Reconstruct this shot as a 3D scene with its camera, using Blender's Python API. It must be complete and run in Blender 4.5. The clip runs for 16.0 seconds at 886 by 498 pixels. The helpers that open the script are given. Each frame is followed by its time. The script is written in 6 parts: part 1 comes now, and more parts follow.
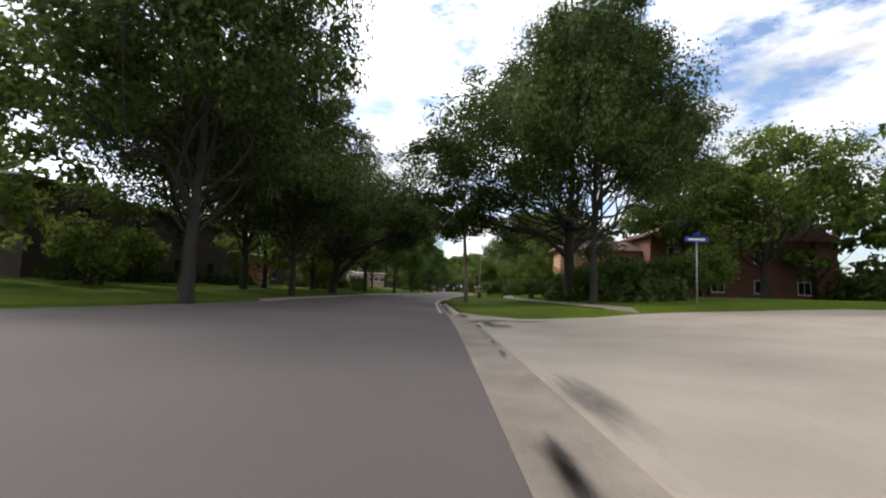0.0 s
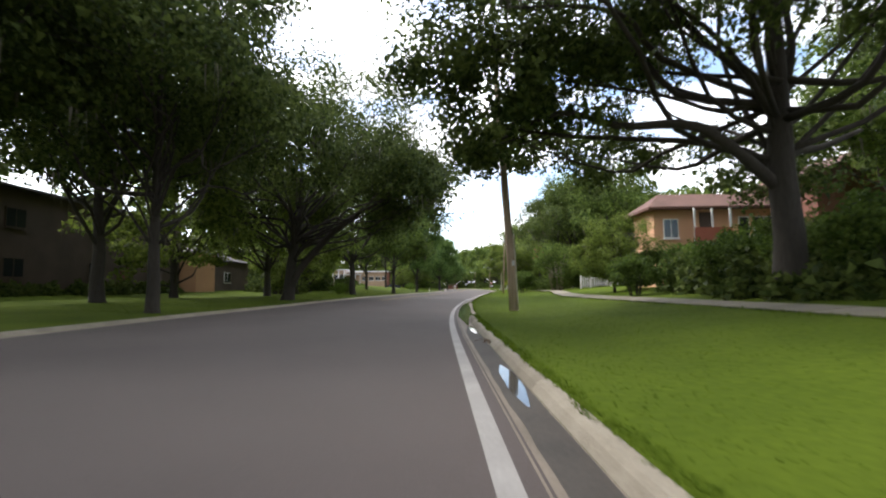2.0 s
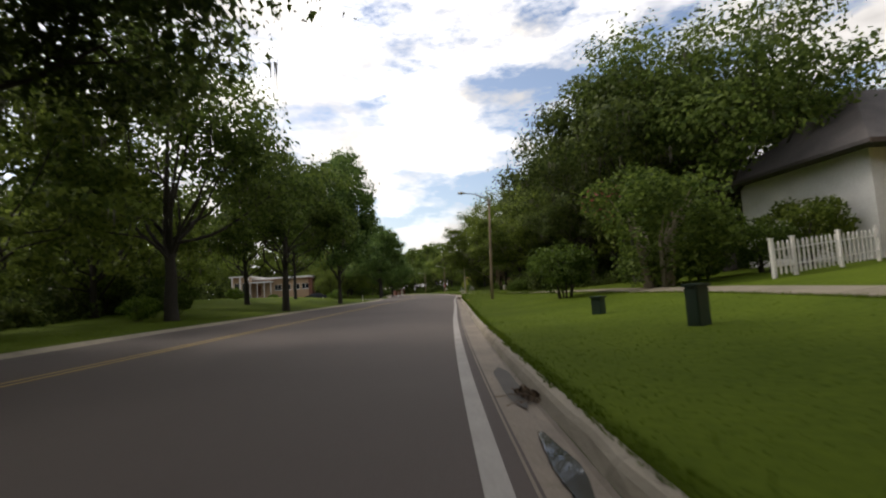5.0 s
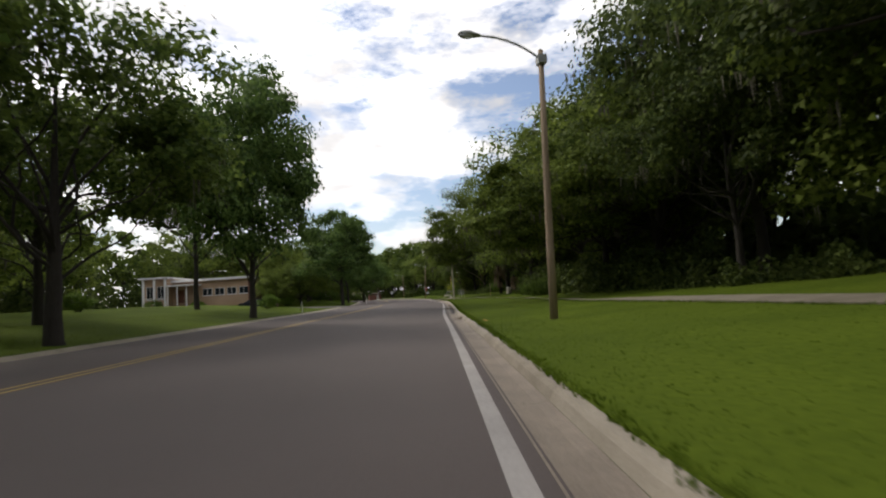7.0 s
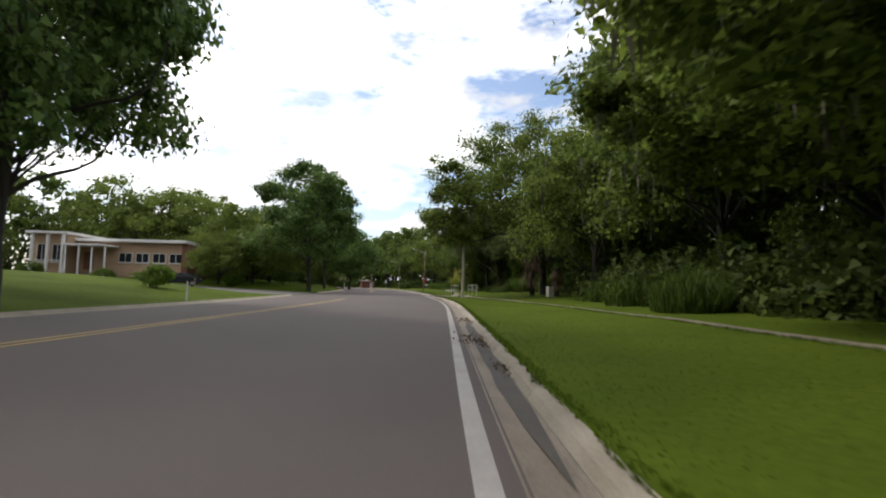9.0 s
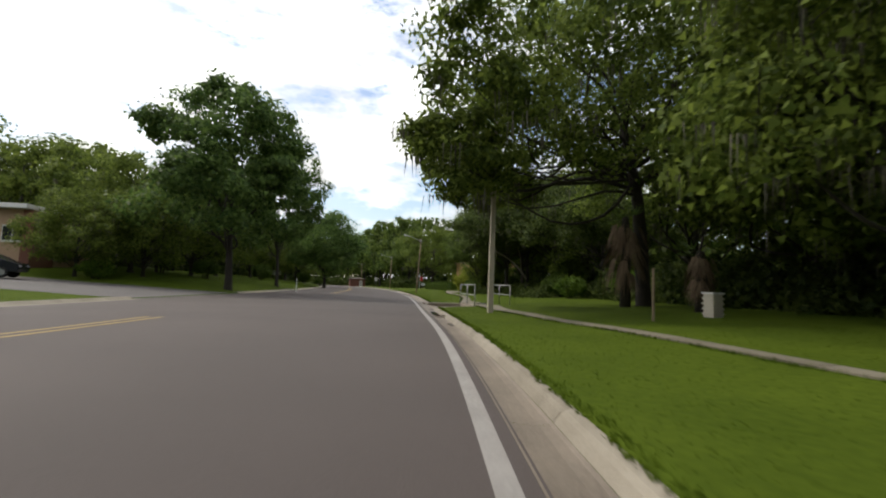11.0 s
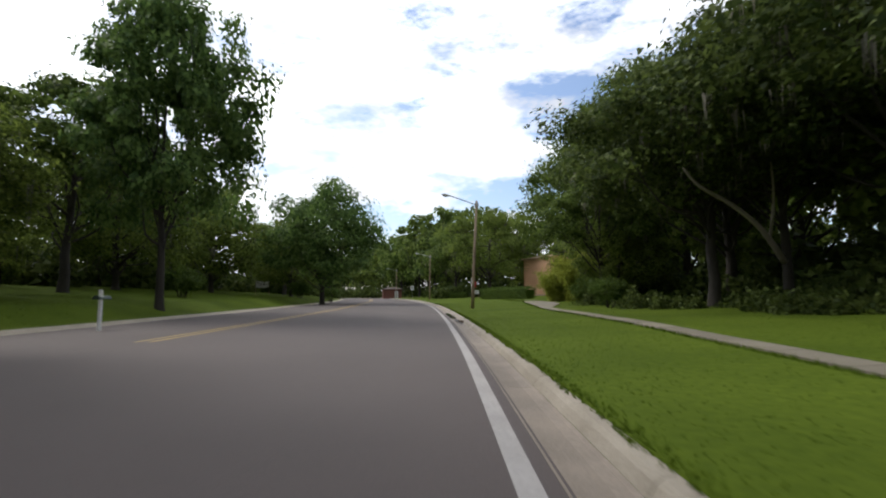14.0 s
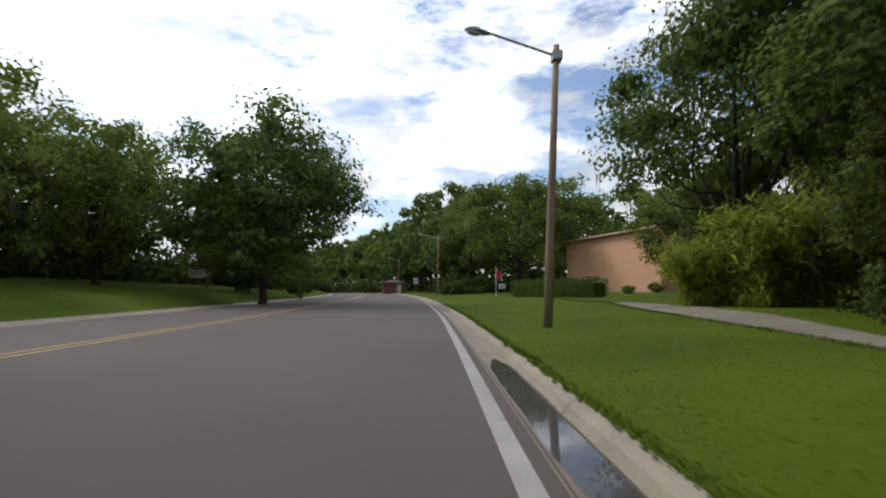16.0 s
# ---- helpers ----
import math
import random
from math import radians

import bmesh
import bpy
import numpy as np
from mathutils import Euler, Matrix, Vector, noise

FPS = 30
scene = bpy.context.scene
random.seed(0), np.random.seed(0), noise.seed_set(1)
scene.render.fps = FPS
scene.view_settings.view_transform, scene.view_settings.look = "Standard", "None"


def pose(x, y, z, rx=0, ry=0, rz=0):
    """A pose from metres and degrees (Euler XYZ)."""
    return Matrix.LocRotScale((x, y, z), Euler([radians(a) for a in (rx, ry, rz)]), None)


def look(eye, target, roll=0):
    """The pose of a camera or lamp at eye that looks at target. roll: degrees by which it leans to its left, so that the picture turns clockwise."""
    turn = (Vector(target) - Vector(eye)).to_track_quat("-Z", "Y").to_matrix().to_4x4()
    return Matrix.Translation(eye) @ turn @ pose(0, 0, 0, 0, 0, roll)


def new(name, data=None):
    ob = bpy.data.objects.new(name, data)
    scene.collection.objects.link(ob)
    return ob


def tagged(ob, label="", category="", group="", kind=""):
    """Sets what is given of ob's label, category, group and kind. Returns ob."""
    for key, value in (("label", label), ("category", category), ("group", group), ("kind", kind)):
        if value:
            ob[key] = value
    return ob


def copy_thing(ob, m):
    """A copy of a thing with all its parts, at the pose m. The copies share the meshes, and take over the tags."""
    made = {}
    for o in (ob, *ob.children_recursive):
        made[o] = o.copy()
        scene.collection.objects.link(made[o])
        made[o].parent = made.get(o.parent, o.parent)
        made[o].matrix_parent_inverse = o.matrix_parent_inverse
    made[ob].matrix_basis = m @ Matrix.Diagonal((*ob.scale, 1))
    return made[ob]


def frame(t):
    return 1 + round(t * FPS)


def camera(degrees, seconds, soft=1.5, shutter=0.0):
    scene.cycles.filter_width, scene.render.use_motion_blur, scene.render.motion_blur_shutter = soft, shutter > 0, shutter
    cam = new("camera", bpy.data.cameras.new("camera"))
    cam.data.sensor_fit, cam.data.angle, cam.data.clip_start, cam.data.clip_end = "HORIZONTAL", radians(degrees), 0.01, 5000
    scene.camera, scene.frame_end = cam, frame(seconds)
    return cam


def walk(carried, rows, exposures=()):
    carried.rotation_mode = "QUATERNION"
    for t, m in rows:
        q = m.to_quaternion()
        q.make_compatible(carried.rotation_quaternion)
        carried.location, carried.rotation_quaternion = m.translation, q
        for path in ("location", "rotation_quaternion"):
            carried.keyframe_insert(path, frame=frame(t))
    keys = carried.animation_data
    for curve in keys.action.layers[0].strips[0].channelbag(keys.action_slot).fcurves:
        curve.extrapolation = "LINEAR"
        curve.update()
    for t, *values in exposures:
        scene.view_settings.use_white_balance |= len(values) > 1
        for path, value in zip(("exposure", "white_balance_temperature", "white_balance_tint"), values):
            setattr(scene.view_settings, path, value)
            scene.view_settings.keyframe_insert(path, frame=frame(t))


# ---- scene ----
# ---- camera ----
EXPOSURES = [(0.0, -0.35, 6350, 13), (0.5, 0.12, 6450, 13), (1.5, 0.45, 6400, 12), (2.5, 0.4, 6450, 12), (3.5, 0.05, 6900, 12), (4.0, -0.25, 6950, 13), (4.5, -0.55, 7050, 13), (7.0, -0.82, 6750, 13), (8.0, -0.76, 6650, 13), (8.5, -0.7, 6650, 13), (9.0, -0.45, 6600, 12),
             (11.5, -0.65, 6700, 10), (12.5, -0.4, 6400, 10), (13.5, -0.35, 6300, 12), (14.0, -0.55, 6300, 12), (15.0, -0.75, 6250, 12), (16.0, -0.83, 6250, 11)]
# seconds, x, y, yaw, pitch, roll of a small handlebar camera 1.05 m above the road
PATH = [
    (0.0, 0.000, -0.006, -0.006, 4.953, -2.113),
    (0.5, -0.022, 5.329, 0.574, 4.922, -0.498),
    (1.0, -0.048, 10.661, 1.068, 4.696, -2.090),
    (1.5, -0.282, 15.960, -0.225, 4.829, -0.389),
    (2.0, -0.392, 21.292, 1.256, 4.612, 0.691),
    (2.5, -0.561, 26.618, 0.031, 4.828, -1.211),
    (3.0, -0.690, 31.914, 0.473, 4.995, -0.093),
    (3.5, -0.708, 37.298, -0.115, 4.909, -0.643),
    (4.0, -0.638, 42.907, -1.835, 4.998, 1.899),
    (4.5, -0.360, 48.528, -2.844, 4.913, 4.642),
    (4.7, -0.234, 50.803, -4.262, 4.884, 4.427),
    (6.8, 1.867, 74.634, -5.992, 5.347, 2.005),
    (7.0, 2.110, 76.794, -7.304, 5.261, 3.982),
    (7.5, 2.745, 82.175, -8.516, 4.339, -0.855),
    (8.0, 3.344, 87.550, -9.581, 4.456, 0.506),
    (8.5, 4.018, 92.884, -7.272, 4.613, 0.120),
    (9.0, 4.567, 97.973, -7.245, 4.523, -1.015),
    (9.2, 4.799, 99.987, -6.055, 4.838, 0.251),
    (11.3, 7.578, 123.418, -7.065, 4.505, -2.598),
    (11.5, 7.802, 125.549, -5.873, 4.633, -3.536),
    (12.0, 8.135, 130.781, -5.851, 4.613, -4.536),
    (12.5, 8.356, 136.224, -2.536, 4.546, -1.039),
    (13.0, 8.579, 141.549, -3.799, 4.508, -1.178),
    (13.5, 8.702, 146.772, -2.671, 5.340, -0.698),
    (14.0, 8.906, 151.858, -1.675, 5.438, 0.364),
    (14.5, 9.127, 156.986, -2.921, 5.074, -1.731),
    (15.0, 9.248, 162.058, -1.519, 5.707, -2.879),
    (15.5, 9.239, 166.926, 0.758, 5.189, -3.596),
    (16.0, 9.082, 171.603, -0.586, 4.806, 0.010),
]
cam = camera(86.0, 16.0, soft=2.1, shutter=0.2)
walk(cam, [(t, pose(x, y, 1.05, 90 + p, r, w)) for t, x, y, w, p, r in PATH], EXPOSURES)

# ---- light ----
SUN_AZ, SUN_EL = radians(-55), radians(46)   # ahead and a little to the left, high behind thin cloud
world = bpy.data.worlds.new("cloudy_sky")
scene.world = world
world.use_nodes = True
nt = world.node_tree
nt.nodes.clear()
w_out = nt.nodes.new("ShaderNodeOutputWorld")
w_bg = nt.nodes.new("ShaderNodeBackground")
w_sky = nt.nodes.new("ShaderNodeTexSky")
w_sky.sky_type = 'NISHITA'
w_sky.sun_disc = False
w_sky.sun_elevation = SUN_EL
w_sky.sun_rotation = SUN_AZ
w_sky.dust_density = 1.5
w_tc = nt.nodes.new("ShaderNodeTexCoord")
w_map = nt.nodes.new("ShaderNodeMapping")
w_map.inputs["Scale"].default_value = (1.0, 1.0, 2.6)
w_map.inputs["Location"].default_value = (3.1, 0.4, 0.2)
w_n1 = nt.nodes.new("ShaderNodeTexNoise")
w_n1.inputs["Scale"].default_value = 4.6
w_n1.inputs["Detail"].default_value = 7.0
w_n1.inputs["Roughness"].default_value = 0.62
w_n2 = nt.nodes.new("ShaderNodeTexNoise")
w_n2.inputs["Scale"].default_value = 5.5
w_n2.inputs["Detail"].default_value = 6.0
w_cover = nt.nodes.new("ShaderNodeMapRange")
w_cover.inputs["From Min"].default_value = 0.385
w_cover.inputs["From Max"].default_value = 0.535
w_tone = nt.nodes.new("ShaderNodeMapRange")
w_tone.inputs["From Min"].default_value = 0.35
w_tone.inputs["From Max"].default_value = 0.62
w_tone.inputs["To Min"].default_value = 1.25
w_tone.inputs["To Max"].default_value = 2.4
w_gain = nt.nodes.new("ShaderNodeVectorMath")
w_gain.operation = 'SCALE'
w_gain.inputs["Scale"].default_value = 0.27
w_cloud = nt.nodes.new("ShaderNodeVectorMath")
w_cloud.operation = 'SCALE'
w_cloud.inputs[0].default_value = (0.97, 0.985, 1.0)
w_mix = nt.nodes.new("ShaderNodeMixRGB")
# thin cloud glows towards the hidden sun
w_dot = nt.nodes.new("ShaderNodeVectorMath")
w_dot.operation = 'DOT_PRODUCT'
w_dot.inputs[1].default_value = (math.sin(SUN_AZ) * math.cos(SUN_EL), math.cos(SUN_AZ) * math.cos(SUN_EL), math.sin(SUN_EL))
w_near = nt.nodes.new("ShaderNodeMapRange")
w_near.interpolation_type = 'SMOOTHSTEP'
w_near.inputs["From Min"].default_value = 0.25
w_near.inputs["From Max"].default_value = 1.0
w_near.inputs["To Min"].default_value = 0.9
w_near.inputs["To Max"].default_value = 1.65
w_glow = nt.nodes.new("ShaderNodeMath")
w_glow.operation = 'MULTIPLY'
nt.links.new(w_tc.outputs["Generated"], w_dot.inputs[0])
nt.links.new(w_dot.outputs["Value"], w_near.inputs["Value"])
nt.links.new(w_near.outputs["Result"], w_glow.inputs[0])
nt.links.new(w_tone.outputs["Result"], w_glow.inputs[1])
for a, b in ((w_tc.outputs["Generated"], w_map.inputs["Vector"]), (w_map.outputs["Vector"], w_n1.inputs["Vector"]),
             (w_map.outputs["Vector"], w_n2.inputs["Vector"]), (w_n1.outputs["Fac"], w_cover.inputs["Value"]),
             (w_n2.outputs["Fac"], w_tone.inputs["Value"]), (w_sky.outputs["Color"], w_gain.inputs[0]),
             (w_glow.outputs["Value"], w_cloud.inputs["Scale"]), (w_cover.outputs["Result"], w_mix.inputs["Fac"]),
             (w_gain.outputs["Vector"], w_mix.inputs["Color1"]), (w_cloud.outputs["Vector"], w_mix.inputs["Color2"]),
             (w_mix.outputs["Color"], w_bg.inputs["Color"]), (w_bg.outputs["Background"], w_out.inputs["Surface"])):
    nt.links.new(a, b)
w_bg.inputs["Strength"].default_value = 1.0

sun = new("sun", bpy.data.lights.new("sun", 'SUN'))
sun.data.energy = 3.2
sun.data.angle = radians(12)
sun.data.color = (1.0, 0.95, 0.87)
sun.matrix_world = look((60 * math.sin(SUN_AZ) * math.cos(SUN_EL), 60 * math.cos(SUN_AZ) * math.cos(SUN_EL), 60 * math.sin(SUN_EL)), (0, 0, 0))


# ---- materials ----
def material(name, dark, light, rough=0.8, coarse=0.6, fine=30.0, bump=0.15, metal=0.0, island=0.0, per_object=0.0, spec=0.5, thin=0.0, stretch=(1, 1, 1)):
    """A surface with slow stains and a fine grain between two colours; island and per_object vary pieces; thin lets light through."""
    m = bpy.data.materials.new(name)
    m.use_nodes = True
    t = m.node_tree
    b = t.nodes["Principled BSDF"]
    b.inputs["Roughness"].default_value = rough
    b.inputs["Metallic"].default_value = metal
    b.inputs["Specular IOR Level"].default_value = spec
    tc = t.nodes.new("ShaderNodeTexCoord")
    mp = t.nodes.new("ShaderNodeMapping")
    mp.inputs["Scale"].default_value = stretch
    t.links.new(tc.outputs["Object"], mp.inputs["Vector"])
    n1 = t.nodes.new("ShaderNodeTexNoise")
    n1.inputs["Scale"].default_value = coarse
    n1.inputs["Detail"].default_value = 4
    n2 = t.nodes.new("ShaderNodeTexNoise")
    n2.inputs["Scale"].default_value = fine
    n2.inputs["Detail"].default_value = 3
    for n in (n1, n2):
        t.links.new(mp.outputs["Vector"], n.inputs["Vector"])
    add = t.nodes.new("ShaderNodeMath")
    add.operation = 'MULTIPLY_ADD'
    add.inputs[1].default_value = 0.45
    t.links.new(n2.outputs["Fac"], add.inputs[0])
    half = t.nodes.new("ShaderNodeMath")
    half.operation = 'MULTIPLY'
    half.inputs[1].default_value = 0.57
    t.links.new(n1.outputs["Fac"], half.inputs[0])
    t.links.new(half.outputs[0], add.inputs[2])
    last = add.outputs[0]
    if island or per_object:
        if island:
            g = t.nodes.new("ShaderNodeNewGeometry")
            value = g.outputs["Random Per Island"]
        else:
            g = t.nodes.new("ShaderNodeObjectInfo")
            value = g.outputs["Random"]
        k = t.nodes.new("ShaderNodeMath")
        k.operation = 'MULTIPLY_ADD'
        k.inputs[1].default_value = island or per_object
        shift = t.nodes.new("ShaderNodeMath")
        shift.operation = 'SUBTRACT'
        shift.inputs[1].default_value = (island or per_object) / 2
        t.links.new(value, k.inputs[0])
        t.links.new(last, shift.inputs[0])
        t.links.new(shift.outputs[0], k.inputs[2])
        last = k.outputs[0]
    ramp = t.nodes.new("ShaderNodeValToRGB")
    ramp.color_ramp.elements[0].position, ramp.color_ramp.elements[1].position = 0.3, 0.7
    ramp.color_ramp.elements[0].color = (*dark, 1)
    ramp.color_ramp.elements[1].color = (*light, 1)
    t.links.new(last, ramp.inputs["Fac"])
    t.links.new(ramp.outputs["Color"], b.inputs["Base Color"])
    if bump:
        bp = t.nodes.new("ShaderNodeBump")
        bp.inputs["Strength"].default_value = bump
        bp.inputs["Distance"].default_value = 0.02
        t.links.new(n2.outputs["Fac"], bp.inputs["Height"])
        t.links.new(bp.outputs["Normal"], b.inputs["Normal"])
    if thin:
        tr = t.nodes.new("ShaderNodeBsdfTranslucent")
        mx = t.nodes.new("ShaderNodeMixShader")
        mx.inputs["Fac"].default_value = thin
        t.links.new(ramp.outputs["Color"], tr.inputs["Color"])
        t.links.new(b.outputs["BSDF"], mx.inputs[1])
        t.links.new(tr.outputs["BSDF"], mx.inputs[2])
        t.links.new(mx.outputs["Shader"], t.nodes["Material Output"].inputs["Surface"])
    return m


def plain(name, colour, rough=0.5, metal=0.0, ior=1.45):
    m = bpy.data.materials.new(name)
    m.use_nodes = True
    b = m.node_tree.nodes["Principled BSDF"]
    b.inputs["Base Color"].default_value = (*colour, 1)
    b.inputs["Roughness"].default_value = rough
    b.inputs["Metallic"].default_value = metal
    b.inputs["IOR"].default_value = ior
    return m


M_ASPHALT = material("asphalt", (0.0560, 0.0440, 0.0385), (0.0862, 0.0680, 0.0605), 0.85, 0.25, 60, 0.25)
M_ASPHALT_OLD = material("asphalt_side_street", (0.075, 0.068, 0.064), (0.115, 0.105, 0.10), 0.85, 0.3, 45, 0.3)
M_CONCRETE = material("concrete_pale", (0.204, 0.171, 0.130), (0.325, 0.277, 0.216), 0.85, 0.5, 35, 0.2)
M_GUTTER = material("concrete_gutter", (0.102, 0.0815, 0.0610), (0.247, 0.2035, 0.154), 0.75, 1.1, 40, 0.2, per_object=0.1)
M_APRON = material("stained_apron_concrete", (0.105, 0.082, 0.052), (0.32, 0.262, 0.18), 0.7, 0.75, 30, 0.2)
M_CURB_TOP = material("concrete_kerb", (0.1625, 0.1375, 0.0974), (0.3125, 0.2750, 0.2137), 0.85, 1.5, 45, 0.3, per_object=0.2)
M_WALK = material("concrete_pavement", (0.105, 0.092, 0.063), (0.20, 0.176, 0.128), 0.88, 0.8, 40, 0.2, per_object=0.25)
# Dark colour that stands for the shade beneath the footbridge deck
M_GAP_DARK = material("dark_gap_back", (0.05, 0.042, 0.03), (0.10, 0.085, 0.06), 0.95, 1, 40, 0.3)
M_WHITE_LINE = material("white_road_paint", (0.205, 0.190, 0.172), (0.345, 0.322, 0.298), 0.7, 1.6, 30, 0.15)
M_YELLOW_LINE = material("yellow_road_paint", (0.24, 0.155, 0.035), (0.36, 0.24, 0.06), 0.7, 1.0, 25, 0.15)
M_WATER = plain("puddle_water", (0.060, 0.058, 0.054), 0.03, 0.0, 1.33)
M_DAMP = material("damp_silt", (0.026, 0.022, 0.018), (0.066, 0.055, 0.043), 0.75, 1.5, 30, 0.1)
M_LAWN = material("lawn", (0.0390, 0.0630, 0.0055), (0.0800, 0.1130, 0.0105), 0.95, 0.35, 9, 0.3, spec=0.05)
M_GRASS = material("grass_blades", (0.0405, 0.0740, 0.0055), (0.0990, 0.1440, 0.0120), 0.7, 0.4, 5, 0, island=0.2, thin=0.35, spec=0.05)
M_BARK = material("bark_grey_brown", (0.017, 0.014, 0.011), (0.048, 0.041, 0.032), 0.95, 1.0, 14, 0.8, stretch=(1, 1, 0.25))
M_PALEBARK = material("pale_dead_wood", (0.16, 0.135, 0.10), (0.30, 0.26, 0.20), 0.9, 1.0, 14, 0.5, stretch=(1, 1, 0.3))
M_OAK = material("oak_leaves", (0.043, 0.074, 0.015), (0.142, 0.196, 0.040), 0.55, 0.25, 3, 0, island=0.55, thin=0.5, spec=0.1)
# Darker copy of M_OAK: shade of near crowns and undergrowth put into the colour
M_OAK_DIM = material("dimmed_oak_leaves", (0.032, 0.052, 0.013), (0.108, 0.142, 0.034), 0.55, 0.25, 3, 0, island=0.55, thin=0.42, spec=0.1)
M_OAK_B = material("oak_leaves_olive", (0.060, 0.091, 0.017), (0.195, 0.250, 0.048), 0.55, 0.25, 3, 0, island=0.55, thin=0.52, spec=0.1)
M_BROAD = material("broad_leaves", (0.044, 0.086, 0.021), (0.145, 0.222, 0.054), 0.5, 0.25, 3, 0, island=0.55, thin=0.5, spec=0.12)
M_BRIGHT = material("fresh_leaves", (0.0540, 0.1071, 0.0115), (0.1560, 0.2394, 0.0336), 0.5, 0.4, 3, 0, island=0.55, thin=0.38, spec=0.15)
M_BAMBOO = material("bamboo_leaves", (0.16, 0.19, 0.022), (0.33, 0.37, 0.06), 0.5, 0.4, 3, 0, island=0.55, thin=0.65, spec=0.15)
M_DEADFROND = material("dead_fronds", (0.10, 0.065, 0.04), (0.24, 0.17, 0.11), 0.9, 1, 9, 0, island=0.5, thin=0.15)
M_DRYLEAF = material("dry_yellow_leaf", (0.26, 0.15, 0.04), (0.42, 0.27, 0.08), 0.8, 1, 12, 0.2, thin=0.2)
M_SHRUB = material("shrub_leaves", (0.036, 0.066, 0.012), (0.115, 0.168, 0.032), 0.5, 0.5, 3, 0, island=0.55, thin=0.42, spec=0.1)
M_MOSS = material("hanging_moss", (0.075, 0.072, 0.050), (0.16, 0.15, 0.11), 0.95, 0.6, 6, 0, island=0.5, thin=0.2)
M_WOODPOLE = material("weathered_pole_wood", (0.145, 0.105, 0.066), (0.33, 0.25, 0.168), 0.9, 0.8, 22, 0.5, stretch=(1, 1, 0.08))
M_CONCPOLE = material("grey_tan_pole", (0.2755, 0.2392, 0.1740), (0.4640, 0.4132, 0.3190), 0.9, 0.8, 22, 0.3, stretch=(1, 1, 0.15))
M_GALV = material("galvanised_steel", (0.24, 0.25, 0.235), (0.38, 0.385, 0.36), 0.5, 1.5, 20, 0.05, metal=0.6)
M_LENS = plain("frosted_lamp_glass", (0.55, 0.56, 0.56), 0.25)
M_WHITE = material("white_paint", (0.60, 0.59, 0.56), (0.80, 0.79, 0.77), 0.6, 1.0, 14, 0.1)
M_ORANGE = material("peach_stucco", (0.50, 0.275, 0.16), (0.62, 0.355, 0.205), 0.9, 0.4, 18, 0.3)
M_TAN = material("tan_siding", (0.36, 0.24, 0.15), (0.48, 0.33, 0.22), 0.85, 0.5, 16, 0.2)
M_BROWN = material("dark_brown_boards", (0.05, 0.035, 0.028), (0.10, 0.072, 0.055), 0.85, 0.6, 14, 0.3)
M_REDBRICK = material("red_brown_walls", (0.13, 0.055, 0.038), (0.22, 0.095, 0.065), 0.9, 0.6, 20, 0.3)
M_ROOF = material("dark_shingles", (0.035, 0.032, 0.034), (0.085, 0.075, 0.073), 0.92, 0.8, 12, 0.6)
M_ROOF_RED = material("red_brown_shingles", (0.085, 0.042, 0.032), (0.16, 0.080, 0.058), 0.92, 0.8, 12, 0.6)
M_CREAM = material("cream_walls", (0.50, 0.45, 0.37), (0.63, 0.58, 0.49), 0.85, 0.6, 16, 0.2)
M_GLASS = plain("dark_window_glass", (0.02, 0.024, 0.028), 0.06)
M_GREENBOX = material("dark_green_enamel", (0.008, 0.022, 0.014), (0.018, 0.040, 0.026), 0.45, 2, 20, 0.1)
M_BLUE = plain("blue_sign_face", (0.02, 0.045, 0.28), 0.4)
M_REDPAINT = material("faded_red_paint", (0.26, 0.07, 0.045), (0.38, 0.12, 0.075), 0.8, 0.8, 18, 0.15)
M_RED = plain("red_paint", (0.42, 0.03, 0.025), 0.45)
M_BLACK = plain("black_rubber", (0.012, 0.012, 0.012), 0.7)
M_CARPAINT = plain("dark_car_paint", (0.018, 0.020, 0.026), 0.22)
M_CARWHITE = plain("white_car_paint", (0.62, 0.62, 0.60), 0.25)
M_TWIG = material("dead_leaves", (0.05, 0.032, 0.018), (0.13, 0.085, 0.05), 0.9, 2, 20, 0, island=0.6)
M_CANVAS = material("white_vinyl", (0.58, 0.58, 0.57), (0.72, 0.72, 0.70), 0.55, 0.8, 10, 0.05)
M_BAR = plain("dark_print", (0.10, 0.10, 0.11), 0.6)
M_IRON = material("cast_iron", (0.02, 0.018, 0.016), (0.05, 0.045, 0.04), 0.7, 2, 30, 0.4)
M_PINK = material("pink_blossom", (0.28, 0.05, 0.06), (0.42, 0.12, 0.12), 0.7, 1, 5, 0, island=0.4, thin=0.2)


